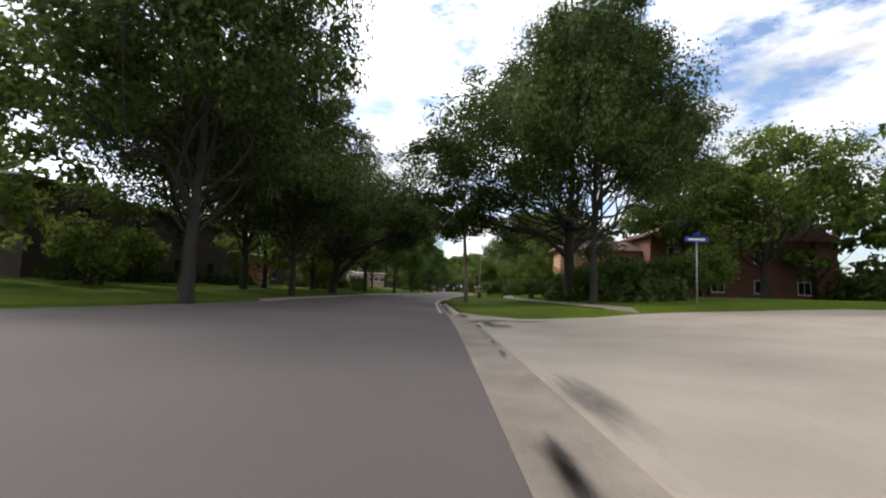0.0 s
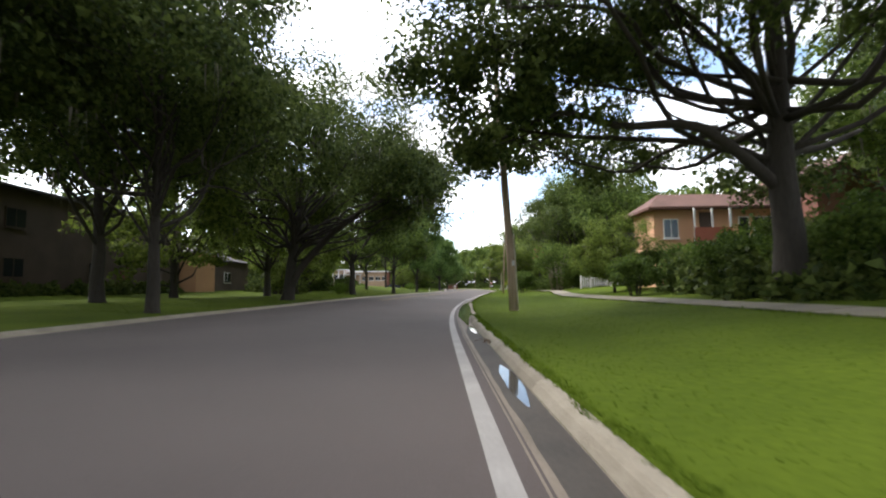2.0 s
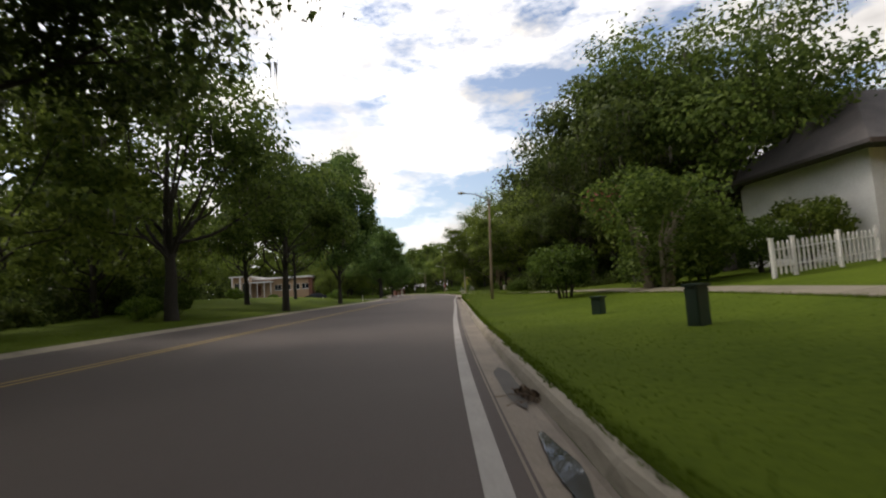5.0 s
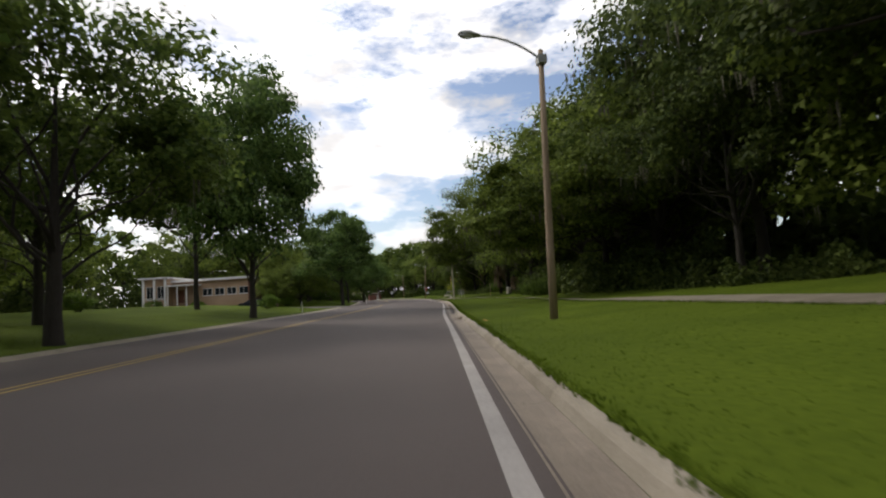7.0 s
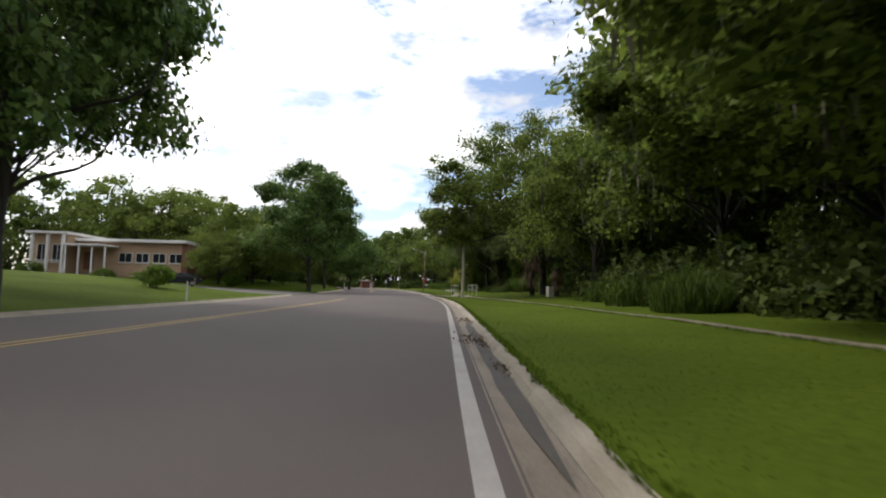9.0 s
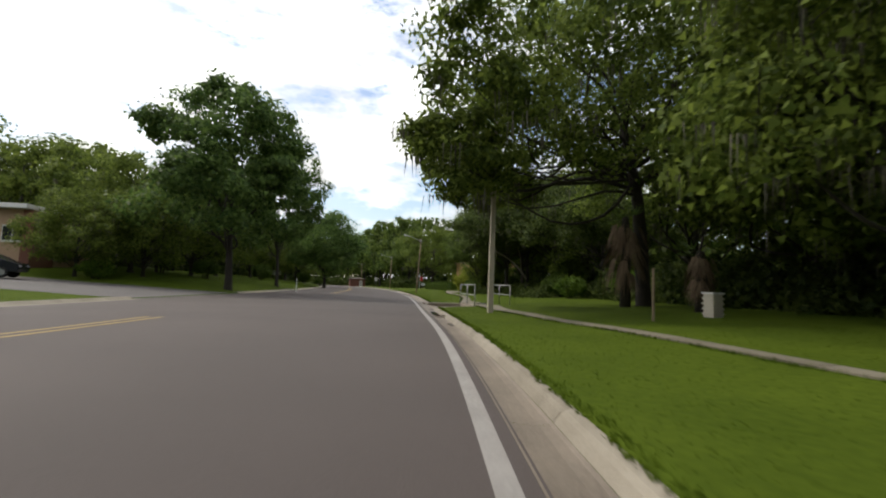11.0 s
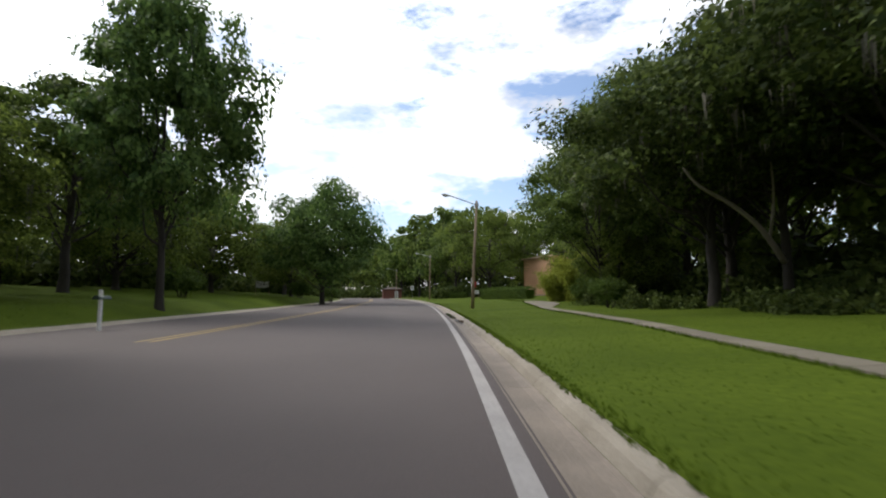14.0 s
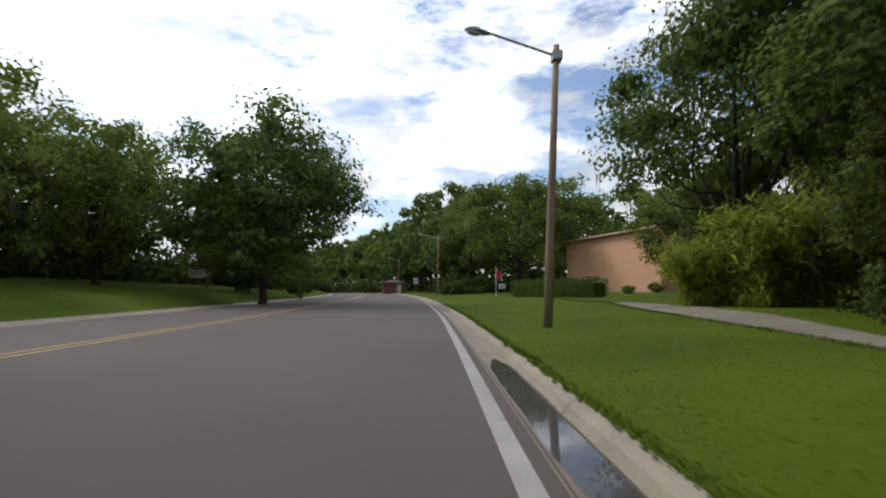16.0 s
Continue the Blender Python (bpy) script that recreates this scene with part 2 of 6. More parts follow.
def faded(m, core=0.35):
    """Lets a stain thin out towards its rim."""
    t = m.node_tree
    out = t.nodes["Material Output"]
    tc = t.nodes.new("ShaderNodeTexCoord")
    mp = t.nodes.new("ShaderNodeMapping")
    mp.inputs["Location"].default_value = (-1, -1, 0)
    mp.inputs["Scale"].default_value = (2, 2, 0)
    ln = t.nodes.new("ShaderNodeVectorMath")
    ln.operation = 'LENGTH'
    nz = t.nodes.new("ShaderNodeTexNoise")
    nz.inputs["Scale"].default_value = 4.0
    nz.inputs["Detail"].default_value = 5.0
    ad = t.nodes.new("ShaderNodeMath")
    ad.operation = 'MULTIPLY_ADD'
    ad.inputs[1].default_value = 0.7
    mr = t.nodes.new("ShaderNodeMapRange")
    mr.interpolation_type = 'SMOOTHSTEP'
    mr.inputs["From Min"].default_value = 1.25
    mr.inputs["From Max"].default_value = core
    mr.inputs["To Max"].default_value = 0.9
    tr = t.nodes.new("ShaderNodeBsdfTransparent")
    mx = t.nodes.new("ShaderNodeMixShader")
    t.links.new(tc.outputs["Generated"], mp.inputs["Vector"])
    t.links.new(mp.outputs["Vector"], ln.inputs[0])
    t.links.new(tc.outputs["Generated"], nz.inputs["Vector"])
    t.links.new(nz.outputs["Fac"], ad.inputs[0])
    t.links.new(ln.outputs["Value"], ad.inputs[2])
    t.links.new(ad.outputs[0], mr.inputs["Value"])
    t.links.new(mr.outputs["Result"], mx.inputs["Fac"])
    t.links.new(tr.outputs["BSDF"], mx.inputs[1])
    t.links.new(t.nodes["Principled BSDF"].outputs["BSDF"], mx.inputs[2])
    t.links.new(mx.outputs["Shader"], out.inputs["Surface"])
    return m


M_SMUDGE = faded(material("dark_silt_smudge", (0.030, 0.025, 0.020), (0.075, 0.062, 0.048), 0.8, 1.5, 30, 0.1))
M_STAIN_SOFT = faded(material("faint_brown_stain", (0.070, 0.060, 0.048), (0.16, 0.14, 0.115), 0.88, 3.0, 35, 0.2), 0.1)


# ---- helpers ----
def mesh_of(name, verts, faces, mats):
    me = bpy.data.meshes.new(name)
    me.from_pydata(verts, [], faces)
    for m in (mats if isinstance(mats, (list, tuple)) else [mats]):
        me.materials.append(m)
    return me


def thing(name, x, y, z, rz=0.0, label="", category="", group="", kind=""):
    ob = new(name)
    ob.empty_display_size = 0.2
    ob.matrix_basis = pose(x, y, z, 0, 0, rz)
    return tagged(ob, label, category, group, kind)


def part(name, bm, mat, parent, label="", smooth=False):
    """Links a bmesh, or a mesh, as one object under a thing or a part."""
    if isinstance(bm, bmesh.types.BMesh):
        me = bpy.data.meshes.new(name)
        bm.to_mesh(me)
        bm.free()
        me.materials.append(mat)
    else:
        me = bm
    if smooth:
        me.polygons.foreach_set("use_smooth", [True] * len(me.polygons))
    ob = new(name, me)
    ob.parent = parent
    return tagged(ob, label)


def solid(name, bm, mat, label="", category="", group="", kind="", smooth=False):
    ob = part(name, bm, mat, None, "", smooth)
    return tagged(ob, label, category, group, kind)


def box(x0, x1, y0, y1, z0, z1, bevel=0.0, bm=None):
    fresh = bm is None
    bm = bm or bmesh.new()
    made = bmesh.ops.create_cube(bm, size=1)["verts"]
    for v in made:
        v.co = Vector((x0 + (v.co.x + 0.5) * (x1 - x0), y0 + (v.co.y + 0.5) * (y1 - y0), z0 + (v.co.z + 0.5) * (z1 - z0)))
    if bevel and fresh:
        bmesh.ops.bevel(bm, geom=bm.edges[:], offset=bevel, segments=2, affect='EDGES')
    return bm


def tube(points, radii, sides=8, bm=None, caps=True):
    """A round bar along points, with a radius at each."""
    bm = bm or bmesh.new()
    rings = []
    pts = [Vector(p) for p in points]
    side = None
    for i, p in enumerate(pts):
        way = (pts[min(i + 1, len(pts) - 1)] - pts[max(i - 1, 0)]).normalized()
        if side is None:
            side = way.orthogonal().normalized()
        side = (side - way * side.dot(way)).normalized()
        up = way.cross(side)
        rings.append([bm.verts.new(p + radii[i] * (math.cos(a) * side + math.sin(a) * up)) for a in (2 * math.pi * k / sides for k in range(sides))])
    for a, b in zip(rings, rings[1:]):
        for k in range(sides):
            bm.faces.new((a[k], a[(k + 1) % sides], b[(k + 1) % sides], b[k]))
    if caps:
        bm.faces.new(rings[0][::-1])
        bm.faces.new(rings[-1])
    return bm


def bend(points, n=4):
    """A smooth way through the points."""
    q = [Vector(p) for p in points]
    out = []
    for i in range(len(q) - 1):
        a, b, c, d = q[max(i - 1, 0)], q[i], q[i + 1], q[min(i + 2, len(q) - 1)]
        for k in range(n):
            t = k / n
            out.append(0.5 * ((2 * b) + (c - a) * t + (2 * a - 5 * b + 4 * c - d) * t * t + (3 * b - a - 3 * c + d) * t ** 3))
    return out + [q[-1]]


def taper(radii, n=4):
    return [float(v) for v in np.interp(np.arange((len(radii) - 1) * n + 1) / n, range(len(radii)), radii)]


# ---- the lie of the land ----
EDGE_Y = np.arange(-220, 1500, 1.0)
EDGE_KNOTS = [(-220, 1.4), (0, .22), (10, .16), (15, .10), (20, -.05), (25, -.23), (30, -.40), (35, -.55), (40, -.54), (45, -.41), (50, -.13),
              (55, .20), (60, .61), (70, 1.63), (80, 2.80), (90, 3.93), (100, 4.99), (110, 6.29), (120, 7.56), (125, 8.10), (130, 8.49),
              (135, 8.69), (140, 8.83), (150, 9.25), (160, 9.52), (170, 9.55), (180, 9.42), (190, 9.17), (200, 8.61), (210, 8.0),
              (225, 6.7), (250, 3.6), (270, -.4), (290, -5.5), (310, -12), (340, -26), (400, -60), (1500, -700)]
EDGE_X = np.interp(EDGE_Y, [k[0] for k in EDGE_KNOTS], [k[1] for k in EDGE_KNOTS])
_k = np.exp(-0.5 * (np.arange(-9, 10) / 2.5) ** 2)
EDGE_X = np.convolve(np.pad(EDGE_X, 9, mode="edge"), _k / _k.sum(), mode="valid")


def edge(y):
    """x of the road's right-hand painted line."""
    return float(np.interp(y, EDGE_Y, EDGE_X))


def left_edge(y):
    """The road's far side, as an offset from the painted line."""
    return float(np.interp(y, [-220, 5, 18, 30, 50, 75, 1500], [-16, -16, -12.5, -10.5, -10.5, -12.4, -12.4]))


def road_z(d, y):
    w = left_edge(y)
    u = max(0.0, 1 - abs(d - w / 2) / (-w / 2))
    return 0.10 * (1 - (1 - u) ** 2)


def step(a, b, v):
    u = min(1.0, max(0.0, (v - a) / (b - a)))
    return u * u * (3 - 2 * u)


def side_end(d):
    """Where the lawn begins beyond the pale side street."""
    return float(np.interp(d, [0.8, 1.3, 2.2, 3.5, 6.0, 7.6, 9.5, 14], [20.7, 19.9, 19.2, 18.6, 18.7, 20.0, 21.0, 21.2]))


def inlet_near(d):
    return float(np.interp(d, [0.72, 1.17, 1.69, 2.3, 2.8], [141.2, 142.15, 142.8, 143.35, 143.6]))


INLET = (141.2, 147.3)      # the gutter's inlet to the ditch under the footbridge
MOUTH = (142.5, 155.5)      # side street on the far side


def terrain(d, y):
    """Height of the lawns at the offset d from the painted line."""
    if d > 0:
        rise = 0.075 + (0.042 - 0.075) * step(78, 100, y)
        z = 0.115 + rise * min(max(d - 2.6, 0), 15) + 0.01 * min(max(d - 17.6, 0), 60)
        z += 0.03 * noise.noise((d * 0.22, y * 0.22, 0)) * step(1.5, 4, d)
        low = 0.02 + 0.055 * min(max(d - 3, 0), 15) + 0.01 * min(max(d - 18, 0), 60)
        side = side_end(d)
        z = low + (z - low) * step(side - 0.1, side + 0.9, y)
        return z
    e = -(d - left_edge(y))
    bank = step(86, 108, y) * (1 - step(138, 142, y))
    z = 0.10 + 0.5 * step(0.5, 3.0, e) * step(155, 161, y) + (0.05 + 0.03 * step(160, 175, y)) * min(max(e - 1.5, 0), 20) + 0.06 * bank * min(max(e - 1.5, 0), 12) + 0.01 * min(max(e - 21, 0), 60)
    z += 0.04 * noise.noise((d * 0.2, y * 0.2, 5)) * step(1, 3, e)
    low = 0.03 + 0.045 * min(max(e - 1.5, 0), 20)
    k = step(MOUTH[0] - 1, MOUTH[0] + 1, y) * (1 - step(MOUTH[1] - 1, MOUTH[1] + 1, y))
    return z + (low - z) * k


def ground(x, y):
    return terrain(x - edge(y), y)


def walk_off(y):
    """Offset of the pavement's near edge."""
    return float(np.interp(y, [20, 37, 51, 68, 89, 110, 122, 133, 140, 149, 155, 162, 170, 178, 190, 195],
                           [7.4, 6.9, 6.4, 7.6, 6.4, 6.0, 5.0, 3.75, 3.05, 2.85, 3.85, 4.7, 5.2, 5.6, 7.5, 8.6]))


def walk_width(y):
    """Visible width of the pavement, which grass creeps over and which ends in a worn patch."""
    return float(np.interp(y, [92, 97, 105, 122, 130, 139, 143, 148, 151, 160, 178, 184, 188, 192, 195], [1.2, 0.45, 0.28, 0.28, 0.45, 0.65, 1.0, 1.0, 0.55, 0.5, 0.6, 1.9, 2.0, 1.4, 0.5]))


# ---- structure: ground, road, kerb, pavement ----
def strip(name, ys, cols, mat, kind="structure", label="", category="", lift=0.0):
    """A sheet along the road; cols(y) gives (offset, z) pairs, as many for every y."""
    verts, faces, n = [], [], 0
    for y in ys:
        row = cols(y)
        n = len(row)
        verts += [(edge(y) + d, y, z + lift) for d, z in row]
    for i in range(len(ys) - 1):
        for j in range(n - 1):
            a = i * n + j
            faces.append((a, a + 1, a + n + 1, a + n))
    ob = new(name, mesh_of(name, verts, faces, mat))
    ob.data.polygons.foreach_set("use_smooth", [True] * len(faces))
    return tagged(ob, label, category, "", kind)


ROWS = sorted(set([float(v) for v in range(-200, -30, 10)] + [float(v) for v in range(-30, 260)] + [float(v) for v in range(260, 420, 5)]
                  + [float(v) for v in range(420, 1490, 60)] + [INLET[1], INLET[1] + 0.02] + [140.5 + 0.125 * k for k in range(25)]
                  + [18.0 + 0.2 * k for k in range(21)]))
RIGHT_D = [0.84, 1.05, 1.6, 2.0, 2.4, 2.72, 2.76, 3.2, 3.7, 4.3, 5, 6, 7, 8, 9.5, 11, 13, 15, 18, 22, 28, 36, 50, 80, 150, 350, 900]


def ground_row(y):
    w = left_edge(y)
    row = [(w - e, terrain(w - e, y)) for e in reversed([0.28, 0.6, 1, 1.5, 2.2, 3, 4, 5, 6.5, 8, 10, 12, 15, 18, 22, 28, 36, 50, 80, 150, 350, 900])]
    back = 0.09 * step(37.0, 38.6, y) * (1 - step(48.0, 49.6, y))
    row += [(w - 0.05, -0.30), (-0.1, -0.30), (0.78 + back, -0.30)]
    row += [(d + (back if d < 0.9 else 0), -0.50 if d < 3.3 and inlet_near(d) <= y <= INLET[1] else terrain(d, y) - (0.07 if -14.5 < y < side_end(d) - 0.15 else 0)) for d in RIGHT_D]
    return row


lawn = strip("ground", ROWS, ground_row, M_LAWN, label="wide mown green lawns either side of the road", category="lawn")
road_rows = [r for r in ROWS if r < 480]
strip("road", road_rows, lambda y: [(left_edge(y) * k / 8, road_z(left_edge(y) * k / 8, y)) for k in range(8, 0, -1)] + [(0.0, 0.0), (0.30, -0.004)],
      M_ASPHALT, label="worn grey-brown asphalt road with a gentle bend", category="road")
strip("edge_line", [21.9 + 0.5 * k for k in range(0, 480)], lambda y: [(-0.005, 0.004), (0.15, 0.003)], M_WHITE_LINE,
      label="white painted edge line, slightly worn", category="road marking")
for lo, hi in ((58, 132), (162, 300)):
    for off in (-6.75, -6.45):
        strip("centre_line", [lo + 1.0 * k for k in range(0, hi - lo + 1)], lambda y: [(off, road_z(off, y) + 0.005), (off + 0.12, road_z(off + 0.12, y) + 0.005)],
              M_YELLOW_LINE, label="double yellow painted centre line", category="road marking")


def patch(name, x0, x1, y0, y1, zf, mat, label, category, nx=12, ny=12, lift=0.008):
    verts = [(x0 + (x1 - x0) * i / nx, y0 + (y1 - y0) * j / ny) for j in range(ny + 1) for i in range(nx + 1)]
    verts = [(x, y, zf(x, y) + lift) for x, y in verts]
    faces = [(j * (nx + 1) + i, j * (nx + 1) + i + 1, (j + 1) * (nx + 1) + i + 1, (j + 1) * (nx + 1) + i) for j in range(ny) for i in range(nx)]
    ob = new(name, mesh_of(name, verts, faces, mat))
    return tagged(ob, label, category, "", "structure")


# the pale side street that meets the road at the start
SIDE_D = (1.0, 1.25, 1.6, 2.2, 3, 4, 5, 6.5, 8, 10, 12, 15, 18, 22, 30, 45, 70)
verts, faces = [], []
for j in range(61):
    for d in SIDE_D:
        yy = -14 + (side_end(d) + 14) * (j / 60) ** 0.8
        verts.append((edge(yy) + d, yy, 0.004 if d < 1.1 else terrain(d, yy) + 0.012))
for j in range(60):
    for i in range(len(SIDE_D) - 1):
        a = j * len(SIDE_D) + i
        faces.append((a, a + 1, a + len(SIDE_D) + 1, a + len(SIDE_D)))
tagged(new("side_street", mesh_of("side_street", verts, faces, M_CONCRETE)), "pale concrete side street joining the road", "road", "", "structure")
strip("side_street", [MOUTH[0] + 0.5 * k for k in range(int((MOUTH[1] - MOUTH[0]) / 0.5) + 1)],
      lambda y: [(left_edge(y) - e, terrain(left_edge(y) - e, y) + 0.012 if e > 0.3 else 0.012) for e in (70, 50, 36, 28, 22, 18, 15, 12, 10, 8, 6.5, 5, 4, 3, 2.2, 1.5, 1, 0.6, 0.28, -0.1)],
      M_ASPHALT_OLD, label="grey asphalt side street opening between lawns", category="road")
strip("far_kerb", [v for v in road_rows if 28 < v < MOUTH[0]], lambda y: [(left_edge(y) - 0.30, 0.11), (left_edge(y) - 0.12, 0.11), (left_edge(y) - 0.04, 0.02), (left_edge(y) + 0.32, 0.012)],
      M_CURB_TOP, label="low pale concrete kerb along the lawn", category="kerb")
strip("far_kerb", [v for v in road_rows if MOUTH[1] < v < 330], lambda y: [(left_edge(y) - 0.30, 0.11), (left_edge(y) - 0.12, 0.11), (left_edge(y) - 0.04, 0.02), (left_edge(y) + 0.32, 0.012)],
      M_CURB_TOP, label="low pale concrete kerb along the lawn", category="kerb")

# gutter and kerb in cast lengths, each with an open joint
kerb = thing("kerb", edge(20), 20, 0, 0, "low pale concrete kerb and gutter, mossy and stained", "kerb", kind="structure")
kerb.matrix_basis = Matrix.Identity(4)
GUTTER = [(0.26, 0.0), (0.38, -0.022), (0.54, -0.038), (0.63, -0.030), (0.66, -0.012)]
KERB = [(0.664, -0.012), (0.715, 0.065), (0.755, 0.095), (0.86, 0.108), (0.89, 0.09), (0.89, -0.2)]
SUNK = [(0.664, -0.030), (0.75, -0.028), (0.82, -0.020), (0.87, 0.03), (0.93, 0.10), (0.95, -0.2)]
FLAT = [(0.30, 0.0), (0.52, -0.020), (0.70, -0.026), (0.88, -0.018), (1.04, 0.018)]


def length(name, y0, y1, profile, mat, wob):
    n = max(2, int((y1 - y0) / 0.5))
    verts, faces = [], []
    for i in range(n + 1):
        y = y0 + (y1 - y0) * i / n
        s = wob * noise.noise((y * 1.7, 3, 1))
        low = step(37.0, 38.6, y) * (1 - step(47.6, 49.6, y)) if profile is KERB else 0
        for (d, z), (d2, z2) in zip(profile, SUNK if profile is KERB else profile):
            d, z = d + (d2 - d) * low, z + (z2 - z) * low
            verts.append((edge(y) + d + s * (d > 0.7), y, z + 0.4 * s))
    k = len(profile)
    for i in range(n):
        for j in range(k - 1):
            a = i * k + j
            faces.append((a, a + 1, a + k + 1, a + k))
    if profile[-1][1] < -0.1:
        faces.append(tuple(range(k)))
        faces.append(tuple(n * k + j for j in reversed(range(k))))
    me = mesh_of(name, verts, faces, mat)
    return part(name, me, mat, kerb)


y = -12.0
while y < 300:
    size = 3.05 if y < 230 else 8.0
    if y < 19.4:
        length("gutter_slab", y, min(y + size, 20.2) - 0.004, FLAT, M_GUTTER, 0.0)
    else:
        length("gutter_slab", y, y + size - 0.005, GUTTER, M_GUTTER, 0.0)
        lo, hi = y, y + size - 0.012
        if hi < INLET[0] or lo > INLET[1] + 0.1:
            length("kerb_stone", lo, hi, KERB, M_CURB_TOP, 0.02)
        else:
            if lo < INLET[0] - 0.2:
                length("kerb_stone", lo, INLET[0] - 0.05, KERB, M_CURB_TOP, 0.02)
            if hi > INLET[1] + 0.2:
                length("kerb_stone", INLET[1] + 0.15, hi, KERB, M_CURB_TOP, 0.02)
    y = min(y + size, 20.2) if y < 19.4 else y + size

# kerb that turns into the side street at the start
curve = [(edge(22) + 0.80, 22.0), (edge(21) + 0.80, 21.4)]
curve += [(edge(20) + d, side_end(d) + 0.14) for d in (0.85, 0.95, 1.1, 1.3, 1.6, 1.9, 2.2, 2.6, 3.0, 3.5, 4.0, 4.5, 5.0, 5.6)]
verts, faces = [], []
for i, (cx, cy) in enumerate(curve):
    a, b = curve[max(i - 1, 0)], curve[min(i + 1, len(curve) - 1)]
    nx, ny = -(b[1] - a[1]), b[0] - a[0]
    m = math.hypot(nx, ny)
    fade = 1 - 0.9 * step(3, 13, i)
    for o, z in ((-0.14, 0.0), (-0.09, 0.04), (0.0, 0.075), (0.10, 0.08), (0.14, -0.1)):
        verts.append((cx + nx / m * o, cy + ny / m * o, z * fade + 0.02))
for i in range(len(curve) - 1):
    for j in range(4):
        a = i * 5 + j
        faces.append((a, a + 1, a + 6, a + 5))
part("kerb_return", mesh_of("kerb_return", verts, faces, M_CURB_TOP), M_CURB_TOP, kerb)

# inlet: a concrete apron sloping to the ditch, with kerbs that turn in on both sides and a headwall
apron = thing("storm_inlet", 0, 0, 0, 0, "stained concrete storm inlet that drains the gutter beneath a footbridge", "drain", kind="structure")
yi0, yi1 = INLET
verts, faces = [], []
for i in range(9):
    yy = yi0 + (yi1 - yi0) * i / 8
    for j, d in enumerate((0.665, 1.1, 1.6, 2.1, 2.6, 2.9, 3.25)):
        verts.append((edge(yy) + d, yy, (-0.03, -0.06, -0.11, -0.17, -0.24, -0.30, -0.36)[j]))
for i in range(8):
    for j in range(6):
        a = i * 7 + j
        faces.append((a, a + 1, a + 8, a + 7))
part("apron", mesh_of("apron", verts, faces, M_APRON), M_APRON, apron)
for near in (False, True):
    pts = []
    for k in range(14):
        d = 0.74 + 0.157 * k
        yy = inlet_near(d) if near else yi1 - 0.04
        pts.append(Vector((edge(yy) + d, yy, 0)))
    bm = bmesh.new()
    rings = []
    out = -1 if near else 1
    for i, p in enumerate(pts):
        way = (pts[min(i + 1, 13)] - pts[max(i - 1, 0)]).normalized()
        side = Vector((-way.y, way.x, 0)) * out
        wear = 0.012 * noise.noise((p.x * 4, p.y * 4, 0.3))
        rings.append([bm.verts.new(p + side * o + Vector((0, 0, z + wear))) for o, z in ((-0.06, -0.45), (0.0, 0.085), (0.04, 0.12), (0.23, 0.125), (0.27, 0.09), (0.27, -0.3))])
    for a, b in zip(rings, rings[1:]):
        for k in range(5):
            bm.faces.new((a[k], a[k + 1], b[k + 1], b[k]))
    bm.faces.new(rings[0])
    bm.faces.new(rings[-1][::-1])
    part("wing_kerb", bm, M_CURB_TOP, apron)
    if not near:
        bm = bmesh.new()
        rows = [[bm.verts.new(p + Vector((0, o, z))) for o, z in ((-0.085, -0.45), (-0.022, 0.035), (-0.004, 0.035))] for p in pts]
        for a, b in zip(rows, rows[1:]):
            bm.faces.new((a[0], a[1], b[1], b[0]))
            bm.faces.new((a[1], a[2], b[2], b[1]))
        part("wing_face", bm, M_APRON, apron, "stained tan face of the wing wall")
part("deck_edge", box(edge(144.9) + 2.66, edge(144.9) + 2.90, 143.2, yi1 + 0.1, -0.02, 0.175, 0.015), M_CONCRETE, apron)
# Added dark back: the gap's shade is painted here, over the lawn's face
part("gap_back", box(edge(144.9) + 3.2, edge(144.9) + 3.32, 143.2, yi1 + 0.1, -0.5, 0.1), M_GAP_DARK, apron)

# pavement of separate slabs
pavement = thing("pavement", 0, 0, 0, 0, "narrow pale concrete pavement crossing the lawn", "pavement", kind="structure")
y = 20.6
n = 0
while y < 194:
    y1 = y + 1.5
    verts = []
    for yy in (y, (y + y1) / 2, y1 - 0.02):
        for d in (walk_off(yy), walk_off(yy) + walk_width(yy)):
            verts.append((edge(yy) + d, yy, max(terrain(d, yy), 0.16 if INLET[0] - 1 < yy < INLET[1] + 1 else -9) + 0.03 + 0.006 * noise.noise((n * 3.1, 0, 0))))
    low = [(x, v, z - 0.12) for x, v, z in verts]
    faces = [(0, 1, 3, 2), (2, 3, 5, 4), (6, 8, 2, 0)[::-1], (8, 10, 4, 2)[::-1], (1, 3, 9, 7)[::-1], (3, 5, 11, 9)[::-1], (0, 6, 7, 1), (4, 5, 11, 10)]
    part("slab", mesh_of("slab", verts + low, faces, M_WALK), M_WALK, pavement)
    y, n = y1, n + 1

